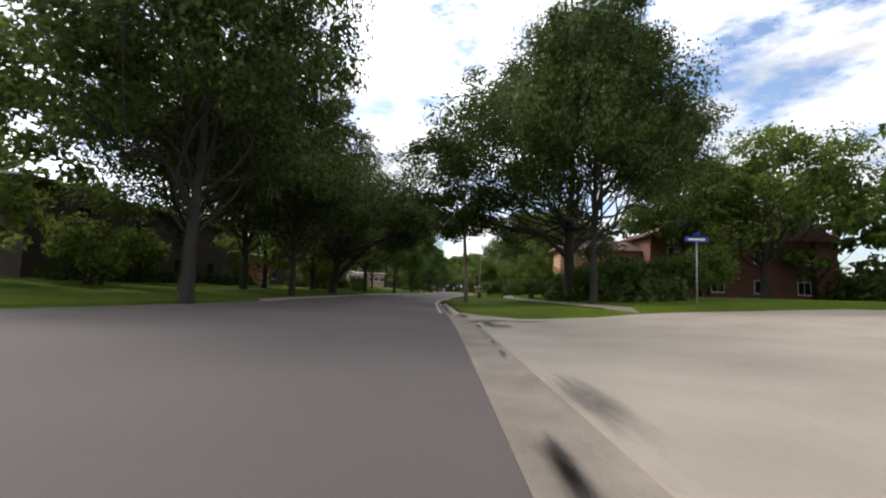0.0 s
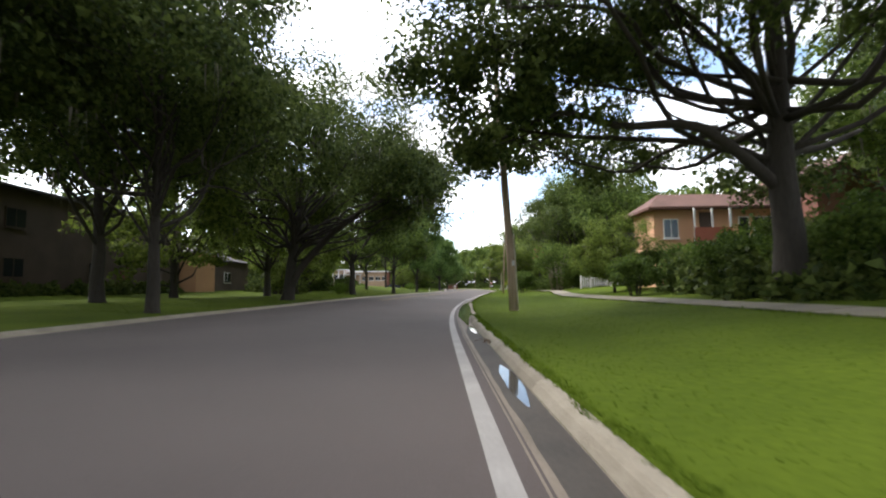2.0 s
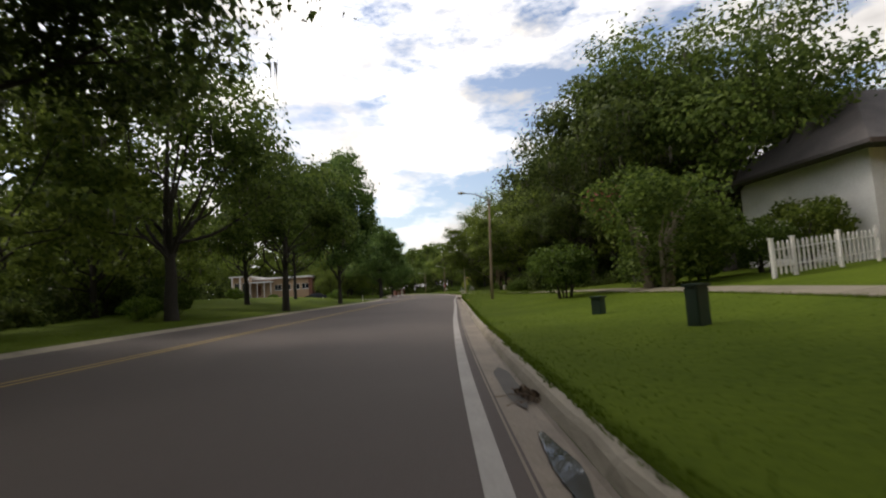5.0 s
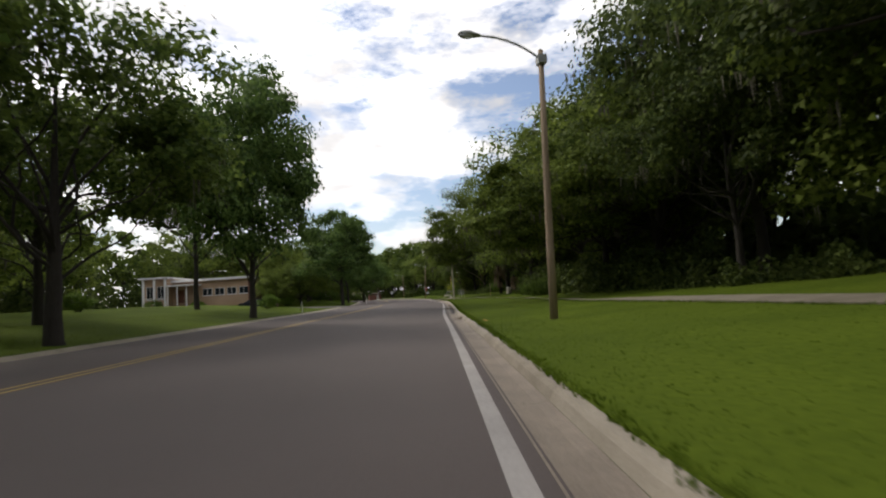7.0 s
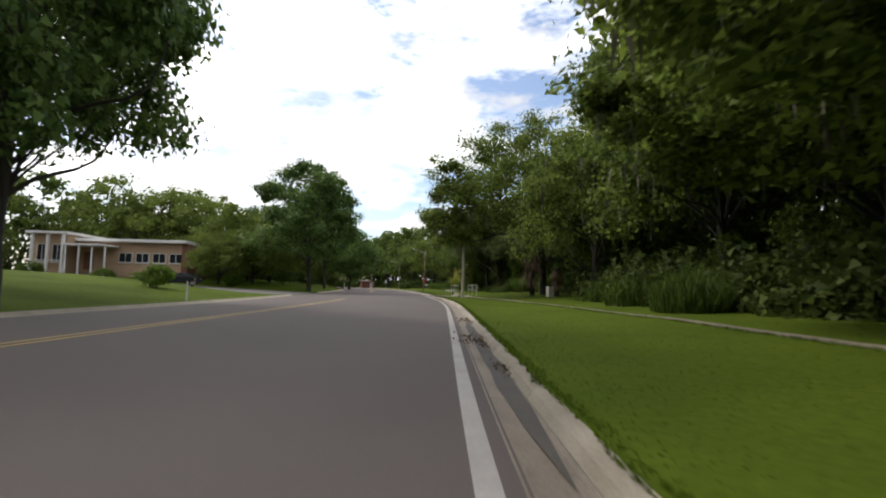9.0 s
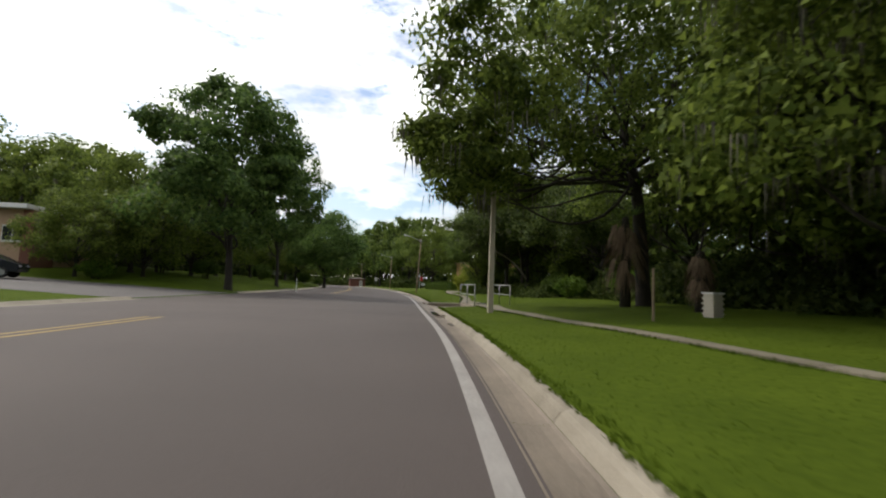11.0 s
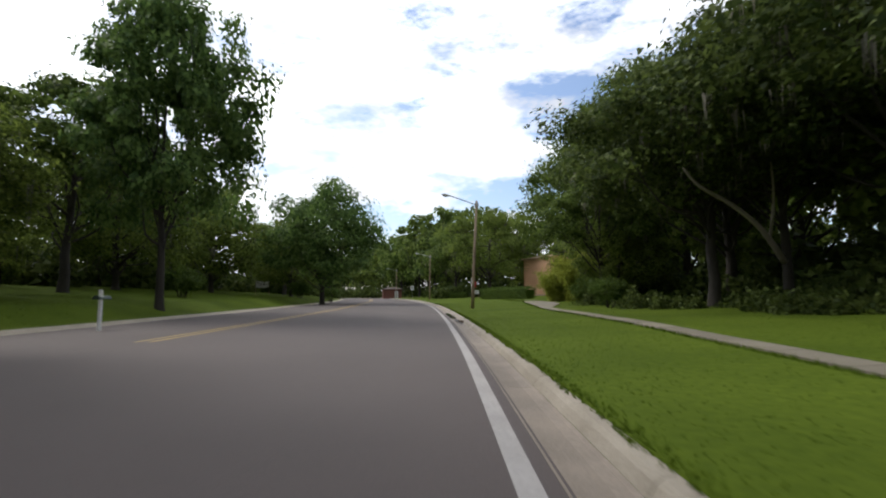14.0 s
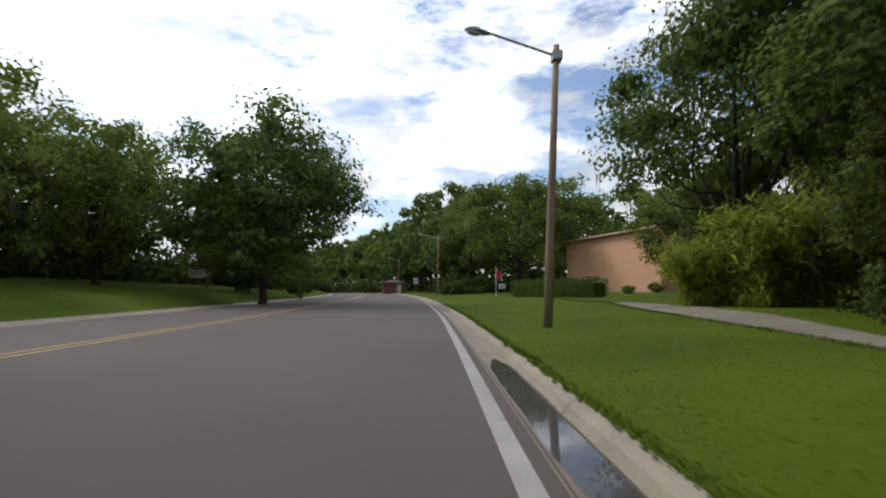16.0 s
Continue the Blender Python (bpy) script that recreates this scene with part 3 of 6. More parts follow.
# standing water in the gutter, along a shore given as (y, inner offset, outer offset)
def puddle(shore, seed, level=-0.012, mat=None):
    ys = [k[0] for k in shore]
    n = max(6, int((ys[-1] - ys[0]) / 0.25))
    verts, faces = [], []
    for i in range(n + 1):
        yy = ys[0] + (ys[-1] - ys[0]) * i / n
        a, b = (float(np.interp(yy, ys, [k[c] for k in shore])) for c in (1, 2))
        a += 0.035 * noise.noise((yy * 1.1, seed, 0)) * min(1, (b - a) * 4)
        b += 0.03 * noise.noise((yy * 1.4, seed + 9, 0)) * min(1, (b - a) * 4)
        verts += [(edge(yy) + a, yy, level), (edge(yy) + max(b, a + 0.01), yy, level)]
    for i in range(n):
        faces.append((2 * i, 2 * i + 1, 2 * i + 3, 2 * i + 2))
    ob = new("puddle", mesh_of("puddle", verts, faces, mat or M_WATER))
    tagged(ob, "damp dark silt left in the concrete gutter" if mat else "still rainwater standing in the concrete gutter", "silt" if mat else "puddle", "damp patches in the gutter" if mat else "puddles in the gutter", "structure")


WATER = (((25.6, 0.50, 0.52), (26.3, 0.44, 0.62), (27.3, 0.46, 0.64), (27.9, 0.55, 0.57)),
         ((32.3, 0.56, 0.60), (33.2, 0.49, 0.64), (34.0, 0.49, 0.62), (34.4, 0.53, 0.55)),
         ((34.7, 0.50, 0.54), (36.6, 0.42, 0.62), (38.2, 0.31, 0.68), (39.6, 0.24, 0.84), (41.5, 0.22, 0.855), (44.0, 0.22, 0.86), (45.8, 0.22, 0.82), (47.6, 0.25, 0.75), (49.9, 0.27, 0.63), (51.2, 0.36, 0.56), (52.7, 0.41, 0.62), (54.0, 0.46, 0.63), (54.9, 0.55, 0.58)),
         ((56.4, 0.46, 0.50), (57.0, 0.42, 0.6), (57.7, 0.48, 0.52)),
         ((172.6, 0.48, 0.5), (173.4, 0.34, 0.66), (178.0, 0.33, 0.66), (179.0, 0.5, 0.52)),
         ((137.6, 0.48, 0.5), (138.2, 0.36, 0.65), (139.2, 0.38, 0.65), (139.7, 0.5, 0.52)))
for n, shore in enumerate(WATER):
    puddle(shore, n + 1, -0.008 if n == 2 else -0.012)
for a, b, n, d0, d1, z in ((100.5, 112.5, 8, 0.44, 0.655, -0.0165), (137.2, 140.4, 9, 0.36, 0.62, -0.0185), (169.0, 172.4, 10, 0.42, 0.63, -0.019), (21.6, 34.6, 11, 0.36, 0.655, -0.0165),
                           (58.4, 60.6, 13, 0.42, 0.62, -0.019)):
    puddle(((a, (d0 + d1) / 2, (d0 + d1) / 2 + 0.01), (a + 0.15 * (b - a), d0, d1), (b - 0.15 * (b - a), d0, d1), (b, (d0 + d1) / 2, (d0 + d1) / 2 + 0.01)), n, z, M_DAMP)


def blotch(x, y, rx, ry, z, seed, mat, label, category):
    """A thin flat stain with a ragged outline."""
    rnd_p = random.Random(seed)
    ring = []
    for k in range(28):
        a = 2 * math.pi * k / 28
        q = 1 + 0.45 * noise.noise((math.cos(a) * 1.6, math.sin(a) * 1.6, seed)) + 0.12 * rnd_p.uniform(-1, 1)
        px, py = x + rx * q * math.cos(a), y + ry * q * math.sin(a)
        ring.append((px, py, z(px, py) if callable(z) else z))
    ob = new("patch", mesh_of("patch", ring, [tuple(range(28))], mat))
    tagged(ob, label, category, "stains on the street", "structure")


for x, y, rx, ry, n in ((0.80, 2.9, 0.17, 1.15, 1), (0.79, 3.0, 0.10, 0.9, 31), (1.05, 8.2, 0.07, 0.55, 3), (1.06, 9.9, 0.06, 0.4, 4), (1.08, 14.1, 0.10, 0.9, 5), (1.5, 15.6, 0.30, 0.9, 6), (2.1, 17.4, 0.5, 0.45, 7), (4.4, 14.6, 0.4, 0.08, 8)):
    blotch(x, y, rx, ry, 0.036 if x > 0.95 else 0.008, n, M_SMUDGE, "dark worn patch in the pale side street", "stain")
for x, y, rx, ry, n in ((1.48, 4.7, 0.34, 1.7, 2), (1.75, 14.6, 0.7, 1.6, 16), (1.6, 16.8, 0.8, 1.3, 17), (3.0, 17.0, 1.3, 0.7, 18)):
    blotch(x, y, rx, ry, lambda a, b: terrain(a - edge(b), b) + 0.018 if a - edge(b) > 1.3 else 0.032, n, M_STAIN_SOFT, "faint brown stain on the pale side street", "stain")
blotch(edge(133.7) + 0.56, 133.7, 0.13, 0.7, -0.024, 21, M_SMUDGE, "dark silt stain in the gutter", "silt")
blotch(edge(141.9) + 0.55, 141.7, 0.2, 0.6, -0.010, 9, M_SMUDGE, "dark silt at the mouth of the drain", "silt")


def apron_top(x, y):
    return float(np.interp(x - edge(y), [0.665, 1.1, 1.6, 2.1, 2.6, 2.9], [-0.03, -0.06, -0.11, -0.17, -0.24, -0.30])) + 0.012


blotch(edge(147) + 1.0, 146.95, 0.55, 0.30, apron_top, 12, M_SMUDGE, "dark wet silt along the drain's wing wall", "silt")
blotch(edge(146) + 1.55, 146.60, 0.62, 0.40, apron_top, 10, M_SMUDGE, "dark wet silt along the drain's wing wall", "silt")
blotch(edge(145) + 2.15, 145.2, 0.42, 1.1, apron_top, 11, M_SMUDGE, "dark wet silt beneath the footbridge", "silt")


# ---- plants ----
def leaf_mesh(name, spots, size, mat, rnd, droop=0.3, slim=0.55, facing=None):
    """Many small pointed leaves, one three-cornered face each, at spots (an n x 3 array); facing turns their upper sides."""
    n = len(spots)
    a = rnd.normal(size=(n, 3))
    a[:, 2] -= droop
    if facing is None:
        b = np.cross(a, rnd.normal(size=(n, 3)))
    else:
        b = np.cross(a, facing)
        a = np.cross(facing, b)
        a[a[:, 2] > 0.3 * np.linalg.norm(a, axis=1)] *= -1
    a /= np.linalg.norm(a, axis=1)[:, None] + 1e-9
    b /= np.linalg.norm(b, axis=1)[:, None] + 1e-9
    s = size * rnd.uniform(0.6, 1.35, (n, 1))
    tip, wide = a * s * 0.5, b * s * 0.5 * slim
    v = np.empty((n, 3, 3))
    v[:, 0], v[:, 1], v[:, 2] = spots - tip * 0.6 + wide, spots + tip, spots - tip * 0.6 - wide
    me = bpy.data.meshes.new(name)
    me.vertices.add(3 * n)
    me.vertices.foreach_set("co", v.reshape(-1).astype(np.float32))
    me.loops.add(3 * n)
    me.loops.foreach_set("vertex_index", np.arange(3 * n, dtype=np.int32))
    me.polygons.add(n)
    me.polygons.foreach_set("loop_start", np.arange(0, 3 * n, 3, dtype=np.int32))
    me.update(calc_edges=True)
    me.materials.append(mat)
    return me


def tree(name, seed, height, radius, bole, girth, leaves, size, leaf_mat, label, category, lobes=15, tufts=13, moss=0, lean=0.0, low=0.45, fill=0.42, ragged=0.3, fine=True, extra=()):
    """A tapered trunk whose limbs end in lobes of foliage, each a heap of leafy tufts; built at the origin. lean moves the crown off the trunk."""
    rnd = np.random.default_rng(seed)
    ob = thing(name, 0, 0, 0, 0, label, category)
    half = (height - bole) / 2
    mid = Vector((lean, 0, bole + half))
    fork = Vector((lean * 0.25, 0, bole * 0.95))
    bm = bmesh.new()
    tube([(0, 0, -0.3), (0.02, 0, 0.12), (0.03 * bole, 0.02, bole * 0.45), fork, fork.lerp(mid, 0.6) + Vector((0.2, 0.15, 0)), mid + Vector((0, 0, half * 0.55))],
         [girth * 1.7, girth * 1.18, girth, girth * 0.9, girth * 0.5, girth * 0.12], 10, bm)
    spots, facing, hooks = [], [], []
    per = max(6, leaves // ((lobes + len(extra)) * tufts))
    for i in range(lobes + len(extra)):
        z = 1 - (1 + low) * (min(i, lobes - 1) + 0.5) / lobes
        az = 2.39996 * i + rnd.uniform(-0.5, 0.5)
        k = rnd.uniform(0.62 - ragged * 0.35, 0.62 + ragged * 0.55)
        w = math.sqrt(max(0.0, 1 - z * z))
        c = mid + Vector((math.cos(az) * w * radius * k, math.sin(az) * w * radius * k, z * half * min(k * 1.08, 0.84)))
        lr = radius * fill * rnd.uniform(0.72, 1.18)
        if i >= lobes:
            c, lr = Vector(extra[i - lobes][:3]), extra[i - lobes][3]
            z = 0.0
        # the limb that bears this lobe
        root = fork.lerp(mid, rnd.uniform(0.0, 0.7) * (0.55 + 0.45 * max(z, 0)))
        span_l = c - root
        sag = Vector((0, 0, -0.08 * span_l.length * (1 if z < 0.3 else 0.2)))
        g = girth * rnd.uniform(0.2, 0.36)
        way = [root, root + span_l * 0.3 + sag * 0.3 + Vector(rnd.normal(size=3) * 0.08 * span_l.length), root + span_l * 0.65 + sag + Vector(rnd.normal(size=3) * 0.09 * span_l.length), c]
        tube(bend(way, 3) if fine else way, taper([g, g * 0.78, g * 0.5, g * 0.22], 3) if fine else [g, g * 0.78, g * 0.5, g * 0.22], 7 if fine else 5, bm)
        for j in range(tufts):
            u = rnd.normal(size=3)
            u[2] += 0.25
            u /= np.linalg.norm(u)
            t = np.array(c) + u * lr * rnd.uniform(0.5, 1.0) * np.array([1, 1, 0.68])
            if fine and j < 5:
                a = way[2].lerp(c, rnd.uniform(0.2, 1.0))
                e = Vector(t)
                tube([a, a.lerp(e, 0.5) + Vector(rnd.normal(size=3) * 0.12), e], [g * 0.24, g * 0.15, g * 0.05], 4, bm)
            r = lr * rnd.uniform(0.32, 0.58)
            v = rnd.normal(size=(per, 3))
            v /= np.linalg.norm(v, axis=1)[:, None]
            d = rnd.uniform(0.12, 1.0, (per, 1)) ** 0.55
            # the skin of a tuft breaks up into sprays
            d *= 1 + 0.22 * np.sin(v[:, :1] * 5 + j) * np.cos(v[:, 1:2] * 6 + i) + 0.10 * rnd.normal(size=(per, 1))
            spots.append(t + v * d * r * np.array([1.0, 1.0, 0.66]))
            f = v * 0.7 + u * 0.45 + np.array([0, 0, 0.4]) + rnd.normal(size=(per, 3)) * 0.5
            facing.append(f)
            if u[2] < 0.25:
                hooks.append((t, r))
    part("trunk", bm, M_BARK, ob, smooth=True)
    tagged(part("crown", leaf_mesh("crown", np.concatenate(spots), size, leaf_mat, rnd, 0.3, 0.72, np.concatenate(facing)), leaf_mat, ob), kind="stuff")
    if moss:
        verts, faces = [], []
        for _ in range(moss):
            (cx, cy, cz), r = hooks[int(rnd.integers(len(hooks)))]
            x, y, z = cx + rnd.normal() * r * 0.5, cy + rnd.normal() * r * 0.5, cz - r * 0.3
            for _ in range(7):
                a, l, w = rnd.uniform(0, 3.14), rnd.uniform(0.25, 1.25), rnd.uniform(0.012, 0.045)
                ox, oy = x + rnd.normal() * 0.16, y + rnd.normal() * 0.16
                k = len(verts)
                verts += [(ox - w * math.cos(a), oy - w * math.sin(a), z), (ox + w * math.cos(a), oy + w * math.sin(a), z), (ox + rnd.normal() * 0.05, oy, z - l)]
                faces.append((k, k + 1, k + 2))
        tagged(part("moss", mesh_of("moss", verts, faces, M_MOSS), M_MOSS, ob, "grey hanging moss"), kind="stuff")
    return ob


def stand(ob, x, y, s=1.0, rz=0.0, sz=None, label=""):
    m = pose(x, y, ground(x, y) - 0.02, 0, 0, rz) @ Matrix.Diagonal((s, s, sz or s, 1))
    made = copy_thing(ob, m @ Matrix.Diagonal((1 / ob.scale[0], 1 / ob.scale[1], 1 / ob.scale[2], 1)))
    if label:
        made["label"] = label
    return made


def first(ob, x, y, s=1.0, rz=0.0, sz=None):
    ob.matrix_basis = pose(x, y, ground(x, y) - 0.02, 0, 0, rz) @ Matrix.Diagonal((s, s, sz or s, 1))
    return ob


OAK_LABEL = "tall live oak with a broad dark green crown"
verge_oak = tree("oak_tree", 13, 20.0, 10.8, 3.8, 0.40, 112000, 0.235, M_OAK_DIM, "old live oak whose limbs reach over the verge and road", "tree", 24, 15, 60, 0.0, 0.45, 0.36, 0.32,
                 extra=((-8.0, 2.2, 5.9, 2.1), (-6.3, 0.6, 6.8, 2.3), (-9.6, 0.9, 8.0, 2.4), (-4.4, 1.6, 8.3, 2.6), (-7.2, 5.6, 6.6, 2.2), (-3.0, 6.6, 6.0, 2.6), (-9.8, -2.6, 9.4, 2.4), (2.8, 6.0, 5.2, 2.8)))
road_oak = tree("oak_tree", 19, 17.5, 13.0, 3.0, 0.44, 118000, 0.255, M_OAK_DIM, "wide old live oak with a forked trunk, arching over the road", "tree", 28, 14, 110, 1.0, 0.5, 0.33, 0.32,
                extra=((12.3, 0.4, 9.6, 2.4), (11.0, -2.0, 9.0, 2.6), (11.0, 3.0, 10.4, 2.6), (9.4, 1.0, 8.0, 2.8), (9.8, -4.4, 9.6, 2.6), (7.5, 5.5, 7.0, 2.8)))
near_a = tree("oak_tree", 17, 17.5, 7.6, 2.4, 0.27, 62000, 0.24, M_OAK_DIM, "tall dark live oak close beside the road", "tree", 20, 13, 30, 0, 0.6)
near_b = tree("oak_tree", 29, 15.5, 8.0, 2.4, 0.30, 52000, 0.25, M_OAK_DIM, "spreading live oak hung with grey moss", "tree", 19, 13, 70, 0, 0.5)
oak_a = tree("oak_tree", 11, 16.5, 8.4, 2.6, 0.36, 24000, 0.32, M_OAK, OAK_LABEL, "tree", 16, 12, 40)
oak_b = tree("oak_tree", 23, 14.5, 7.6, 2.0, 0.34, 22000, 0.32, M_OAK_B, "spreading live oak hung with grey moss", "tree", 16, 12, 110, 0, 0.6)
oak_c = tree("oak_tree", 37, 14.0, 6.4, 2.4, 0.27, 20000, 0.30, M_OAK, OAK_LABEL, "tree", 15, 11, 20)
oak_d = tree("oak_tree", 45, 12.5, 7.2, 0.5, 0.30, 22000, 0.32, M_OAK_B, "moss-hung oak with foliage down to the ground", "tree", 18, 12, 80, 0, 0.85)
wood_oak = tree("oak_tree", 59, 14.5, 8.2, 3.4, 0.26, 34000, 0.28, M_OAK_DIM, "dark moss-hung oak arching over the shaded edge of the wood", "tree", 19, 12, 90, 0, 0.4)
high_oak = tree("oak_tree", 77, 16.0, 8.8, 5.6, 0.32, 60000, 0.25, M_OAK_B, "high-crowned oak hung with moss over the verge", "tree", 21, 13, 140, 1.8, 0.5, 0.37, 0.32, extra=((8.5, -4.0, 6.2, 1.6), (6.9, -3.6, 5.6, 1.6), (5.3, -4.2, 5.9, 1.8), (9.9, -3.4, 7.1, 1.5), (11.2, 1.4, 6.2, 1.7), (10.9, 2.6, 8.0, 1.9), (10.2, 1.9, 4.9, 1.5), (11.4, 3.0, 10.0, 1.9), (9.2, 0.5, 6.0, 1.9), (8.6, 2.6, 7.8, 2.4), (8.8, -1.6, 9.0, 2.3), (6.4, -2.6, 6.6, 2.4), (5.0, 3.0, 6.8, 2.4)))
tall_a = tree("shade_tree", 41, 15.0, 6.4, 1.7, 0.24, 34000, 0.32, M_BROAD, "upright broad-leaved shade tree on the lawn", "tree", 19, 13, 0, 0, 0.75, 0.42, 0.34)
tall_b = tree("shade_tree", 53, 14.5, 6.2, 2.0, 0.24, 31000, 0.32, M_BROAD, "leafy shade tree with an uneven open crown", "tree", 18, 13, 0, 0.4, 0.75, 0.41, 0.36)
round_tree = tree("shade_tree", 55, 13.6, 7.0, 1.0, 0.28, 32000, 0.33, M_BROAD, "round dense shade tree on a grassy bank", "tree", 21, 13, 0, 0, 0.8, 0.44, 0.22)
oak_back = tree("oak_tree", 47, 14.0, 7.2, 0.7, 0.34, 9500, 0.44, M_OAK_B, "oak in the second row of trees, dense and dark", "tree", 14, 9, 20, 0, 0.85, fine=False)
far_a = tree("woodland_tree", 61, 15.0, 6.5, 0.8, 0.3, 2400, 0.78, M_OAK, "woodland tree in the far tree line", "tree", 12, 7, 0, 0, 0.85, fine=False)
far_b = tree("woodland_tree", 67, 14.0, 6.0, 0.6, 0.3, 2300, 0.78, M_OAK_B, "woodland tree in the far tree line", "tree", 12, 7, 0, 0, 0.85, fine=False)


def shrub(name, seed, h, r, leaves, size, mat, label, category="shrub", stems=7, blossom=0, foot=0.12, bark=None):
    rnd = np.random.default_rng(seed)
    ob = thing(name, 0, 0, 0, 0, label, category)
    bm = bmesh.new()
    ends = []
    for k in range(stems):
        a = 2 * math.pi * k / stems + rnd.normal() * 0.3
        e = Vector((math.cos(a) * r * rnd.uniform(0.2, 0.7), math.sin(a) * r * rnd.uniform(0.2, 0.7), h * rnd.uniform(0.5, 0.85)))
        tube([(0.15 * r * math.cos(a), 0.15 * r * math.sin(a), -0.15), e * 0.5 + Vector((0, 0, 0.1 * h)), e], [0.022 * h, 0.014 * h, 0.004 * h], 5, bm)
        ends.append(e)
    tagged(part("branchwork", bm, bark or M_BARK, ob), kind="stuff")
    spots = []
    n = 26
    for k in range(n):
        u = rnd.normal(size=3)
        u /= np.linalg.norm(u)
        c = np.array([u[0] * r * 0.72, u[1] * r * 0.72, h * (0.5 + foot) + u[2] * h * (0.42 - foot * 0.6)])
        m = leaves // n
        v = rnd.normal(size=(m, 3))
        v /= np.linalg.norm(v, axis=1)[:, None]
        spots.append(c + v * rnd.uniform(0.1, 1, (m, 1)) ** 0.5 * r * rnd.uniform(0.22, 0.42) * np.array([1, 1, min(1.0, h / r * 0.6)]))
    spots = np.concatenate(spots)
    spots[:, 2] = np.maximum(spots[:, 2], 0.03 + foot * h * 0.8 * rnd.random(len(spots)))
    tagged(part("foliage", leaf_mesh("foliage", spots, size, mat, rnd, 0.1, 0.7), mat, ob), kind="stuff")
    if blossom:
        pick = spots[(spots[:, 2] > h * 0.6)][:blossom]
        tagged(part("blossom", leaf_mesh("blossom", pick * 1.02, size * 0.9, M_PINK, rnd), M_PINK, ob, "pink blossom"), kind="stuff")
    return ob


bush_a = shrub("shrub", 71, 2.2, 1.7, 5780, 0.153, M_SHRUB, "dense dark green garden shrub")
bush_b = shrub("shrub", 73, 3.2, 2.2, 5600, 0.195, M_OAK_B, "tall rounded green shrub")
bush_c = shrub("shrub", 79, 1.5, 1.4, 4420, 0.135, M_BRIGHT, "low fresh green shrub")
myrtle = shrub("crape_myrtle", 83, 4.6, 2.6, 12750, 0.171, M_OAK, "many-stemmed crape myrtle with a little pink blossom", "shrub", 16, 160, 0.06, M_PALEBARK)


def reeds(name, seed, h, r, n, mat, label):
    """A clump of arching blades."""
    rnd = np.random.default_rng(seed)
    ob = thing(name, 0, 0, 0, 0, label, "grass clump")
    verts, faces = [], []
    for _ in range(n):
        a, q = rnd.uniform(0, 6.283), r * math.sqrt(rnd.random())
        x, y = q * math.cos(a), q * math.sin(a)
        o = rnd.uniform(0, 6.283)
        l, b, w = h * rnd.uniform(0.35, 1.2) * (1.1 - 0.5 * q / r), rnd.uniform(0.15, 0.6) * h * 0.6, rnd.uniform(0.02, 0.045)
        k = len(verts)
        for t in (0, 0.4, 0.75, 1.0):
            px, py, pz = x + math.cos(o) * b * t * t, y + math.sin(o) * b * t * t, l * t * (1 - 0.25 * t * t)
            ww = w * (1 - 0.9 * t)
            verts += [(px - ww * math.sin(o), py + ww * math.cos(o), pz), (px + ww * math.sin(o), py - ww * math.cos(o), pz)]
        faces += [(k, k + 1, k + 3, k + 2), (k + 2, k + 3, k + 5, k + 4), (k + 4, k + 5, k + 7, k + 6)]
    tagged(part("foliage", mesh_of("foliage", verts, faces, mat), mat, ob), kind="stuff")
    return ob


def bamboo_clump(seed, h, r, canes):
    """Arching canes with leaves in sprays along them."""
    rnd_b = np.random.default_rng(seed)
    ob = thing("bamboo_clump", 0, 0, 0, 0, "yellow-green clump of arching bamboo beside the pavement", "bamboo")
    bm = bmesh.new()
    spots = []
    for _ in range(canes):
        a, o = rnd_b.uniform(0, 6.283), rnd_b.uniform(0, 0.55) * r
        l, bend = h * rnd_b.uniform(0.55, 1.0), rnd_b.uniform(0.3, 1.0) * r
        pts = [Vector((math.cos(a) * (o + bend * t * t), math.sin(a) * (o + bend * t * t), l * t * (1.1 - 0.25 * t * t) - 0.1)) for t in (0, 0.35, 0.7, 1.0)]
        tube(pts, [0.014, 0.012, 0.008, 0.003], 4, bm)
        for t in np.linspace(0.08, 1.0, 15):
            c = np.array(pts[0].lerp(pts[1], t / 0.35) if t < 0.35 else pts[1].lerp(pts[2], (t - 0.35) / 0.35) if t < 0.7 else pts[2].lerp(pts[3], (t - 0.7) / 0.3))
            spots.append(c + rnd_b.normal(size=(8, 3)) * 0.14)
    tagged(part("cane", bm, M_BAMBOO, ob), kind="stuff")
    spots = np.concatenate(spots)
    spots[:, 2] = np.maximum(spots[:, 2], 0.05)
    tagged(part("foliage", leaf_mesh("foliage", spots, 0.34, M_BAMBOO, rnd_b, 0.6, 0.15), M_BAMBOO, ob), kind="stuff")
    return ob


bamboo = bamboo_clump(91, 2.9, 1.3, 110)
reed = reeds("reed_clump", 93, 1.9, 1.3, 1300, M_SHRUB, "clump of tall dark reeds at the wood's edge")

# trees on the near side, along the ride
first(verge_oak, 9.2, 35.1, 1.0, 0)
first(near_b, -18.0, 33.0, 1.1, 15)
first(near_a, 8.7, 27.6, 0.76, 20, 1.1)
first(road_oak, -13.8, 59.7, 1.0, 0)
first(oak_c, 23.0, 45.5, 1.0, 60)
first(oak_a, 18.5, 79.5, 0.9, 10)
first(oak_b, 29.0, 43.0, 1.1, 310)
first(oak_d, 22.8, 131.0, 0.9, 15)
first(oak_back, 31.0, 144.0, 1.0, 70, 0.95)
first(tall_a, -7.6, 114.5, 1.0, 0, 1.3)
first(tall_b, -4.4, 158.2, 1.12, 250, 1.12)
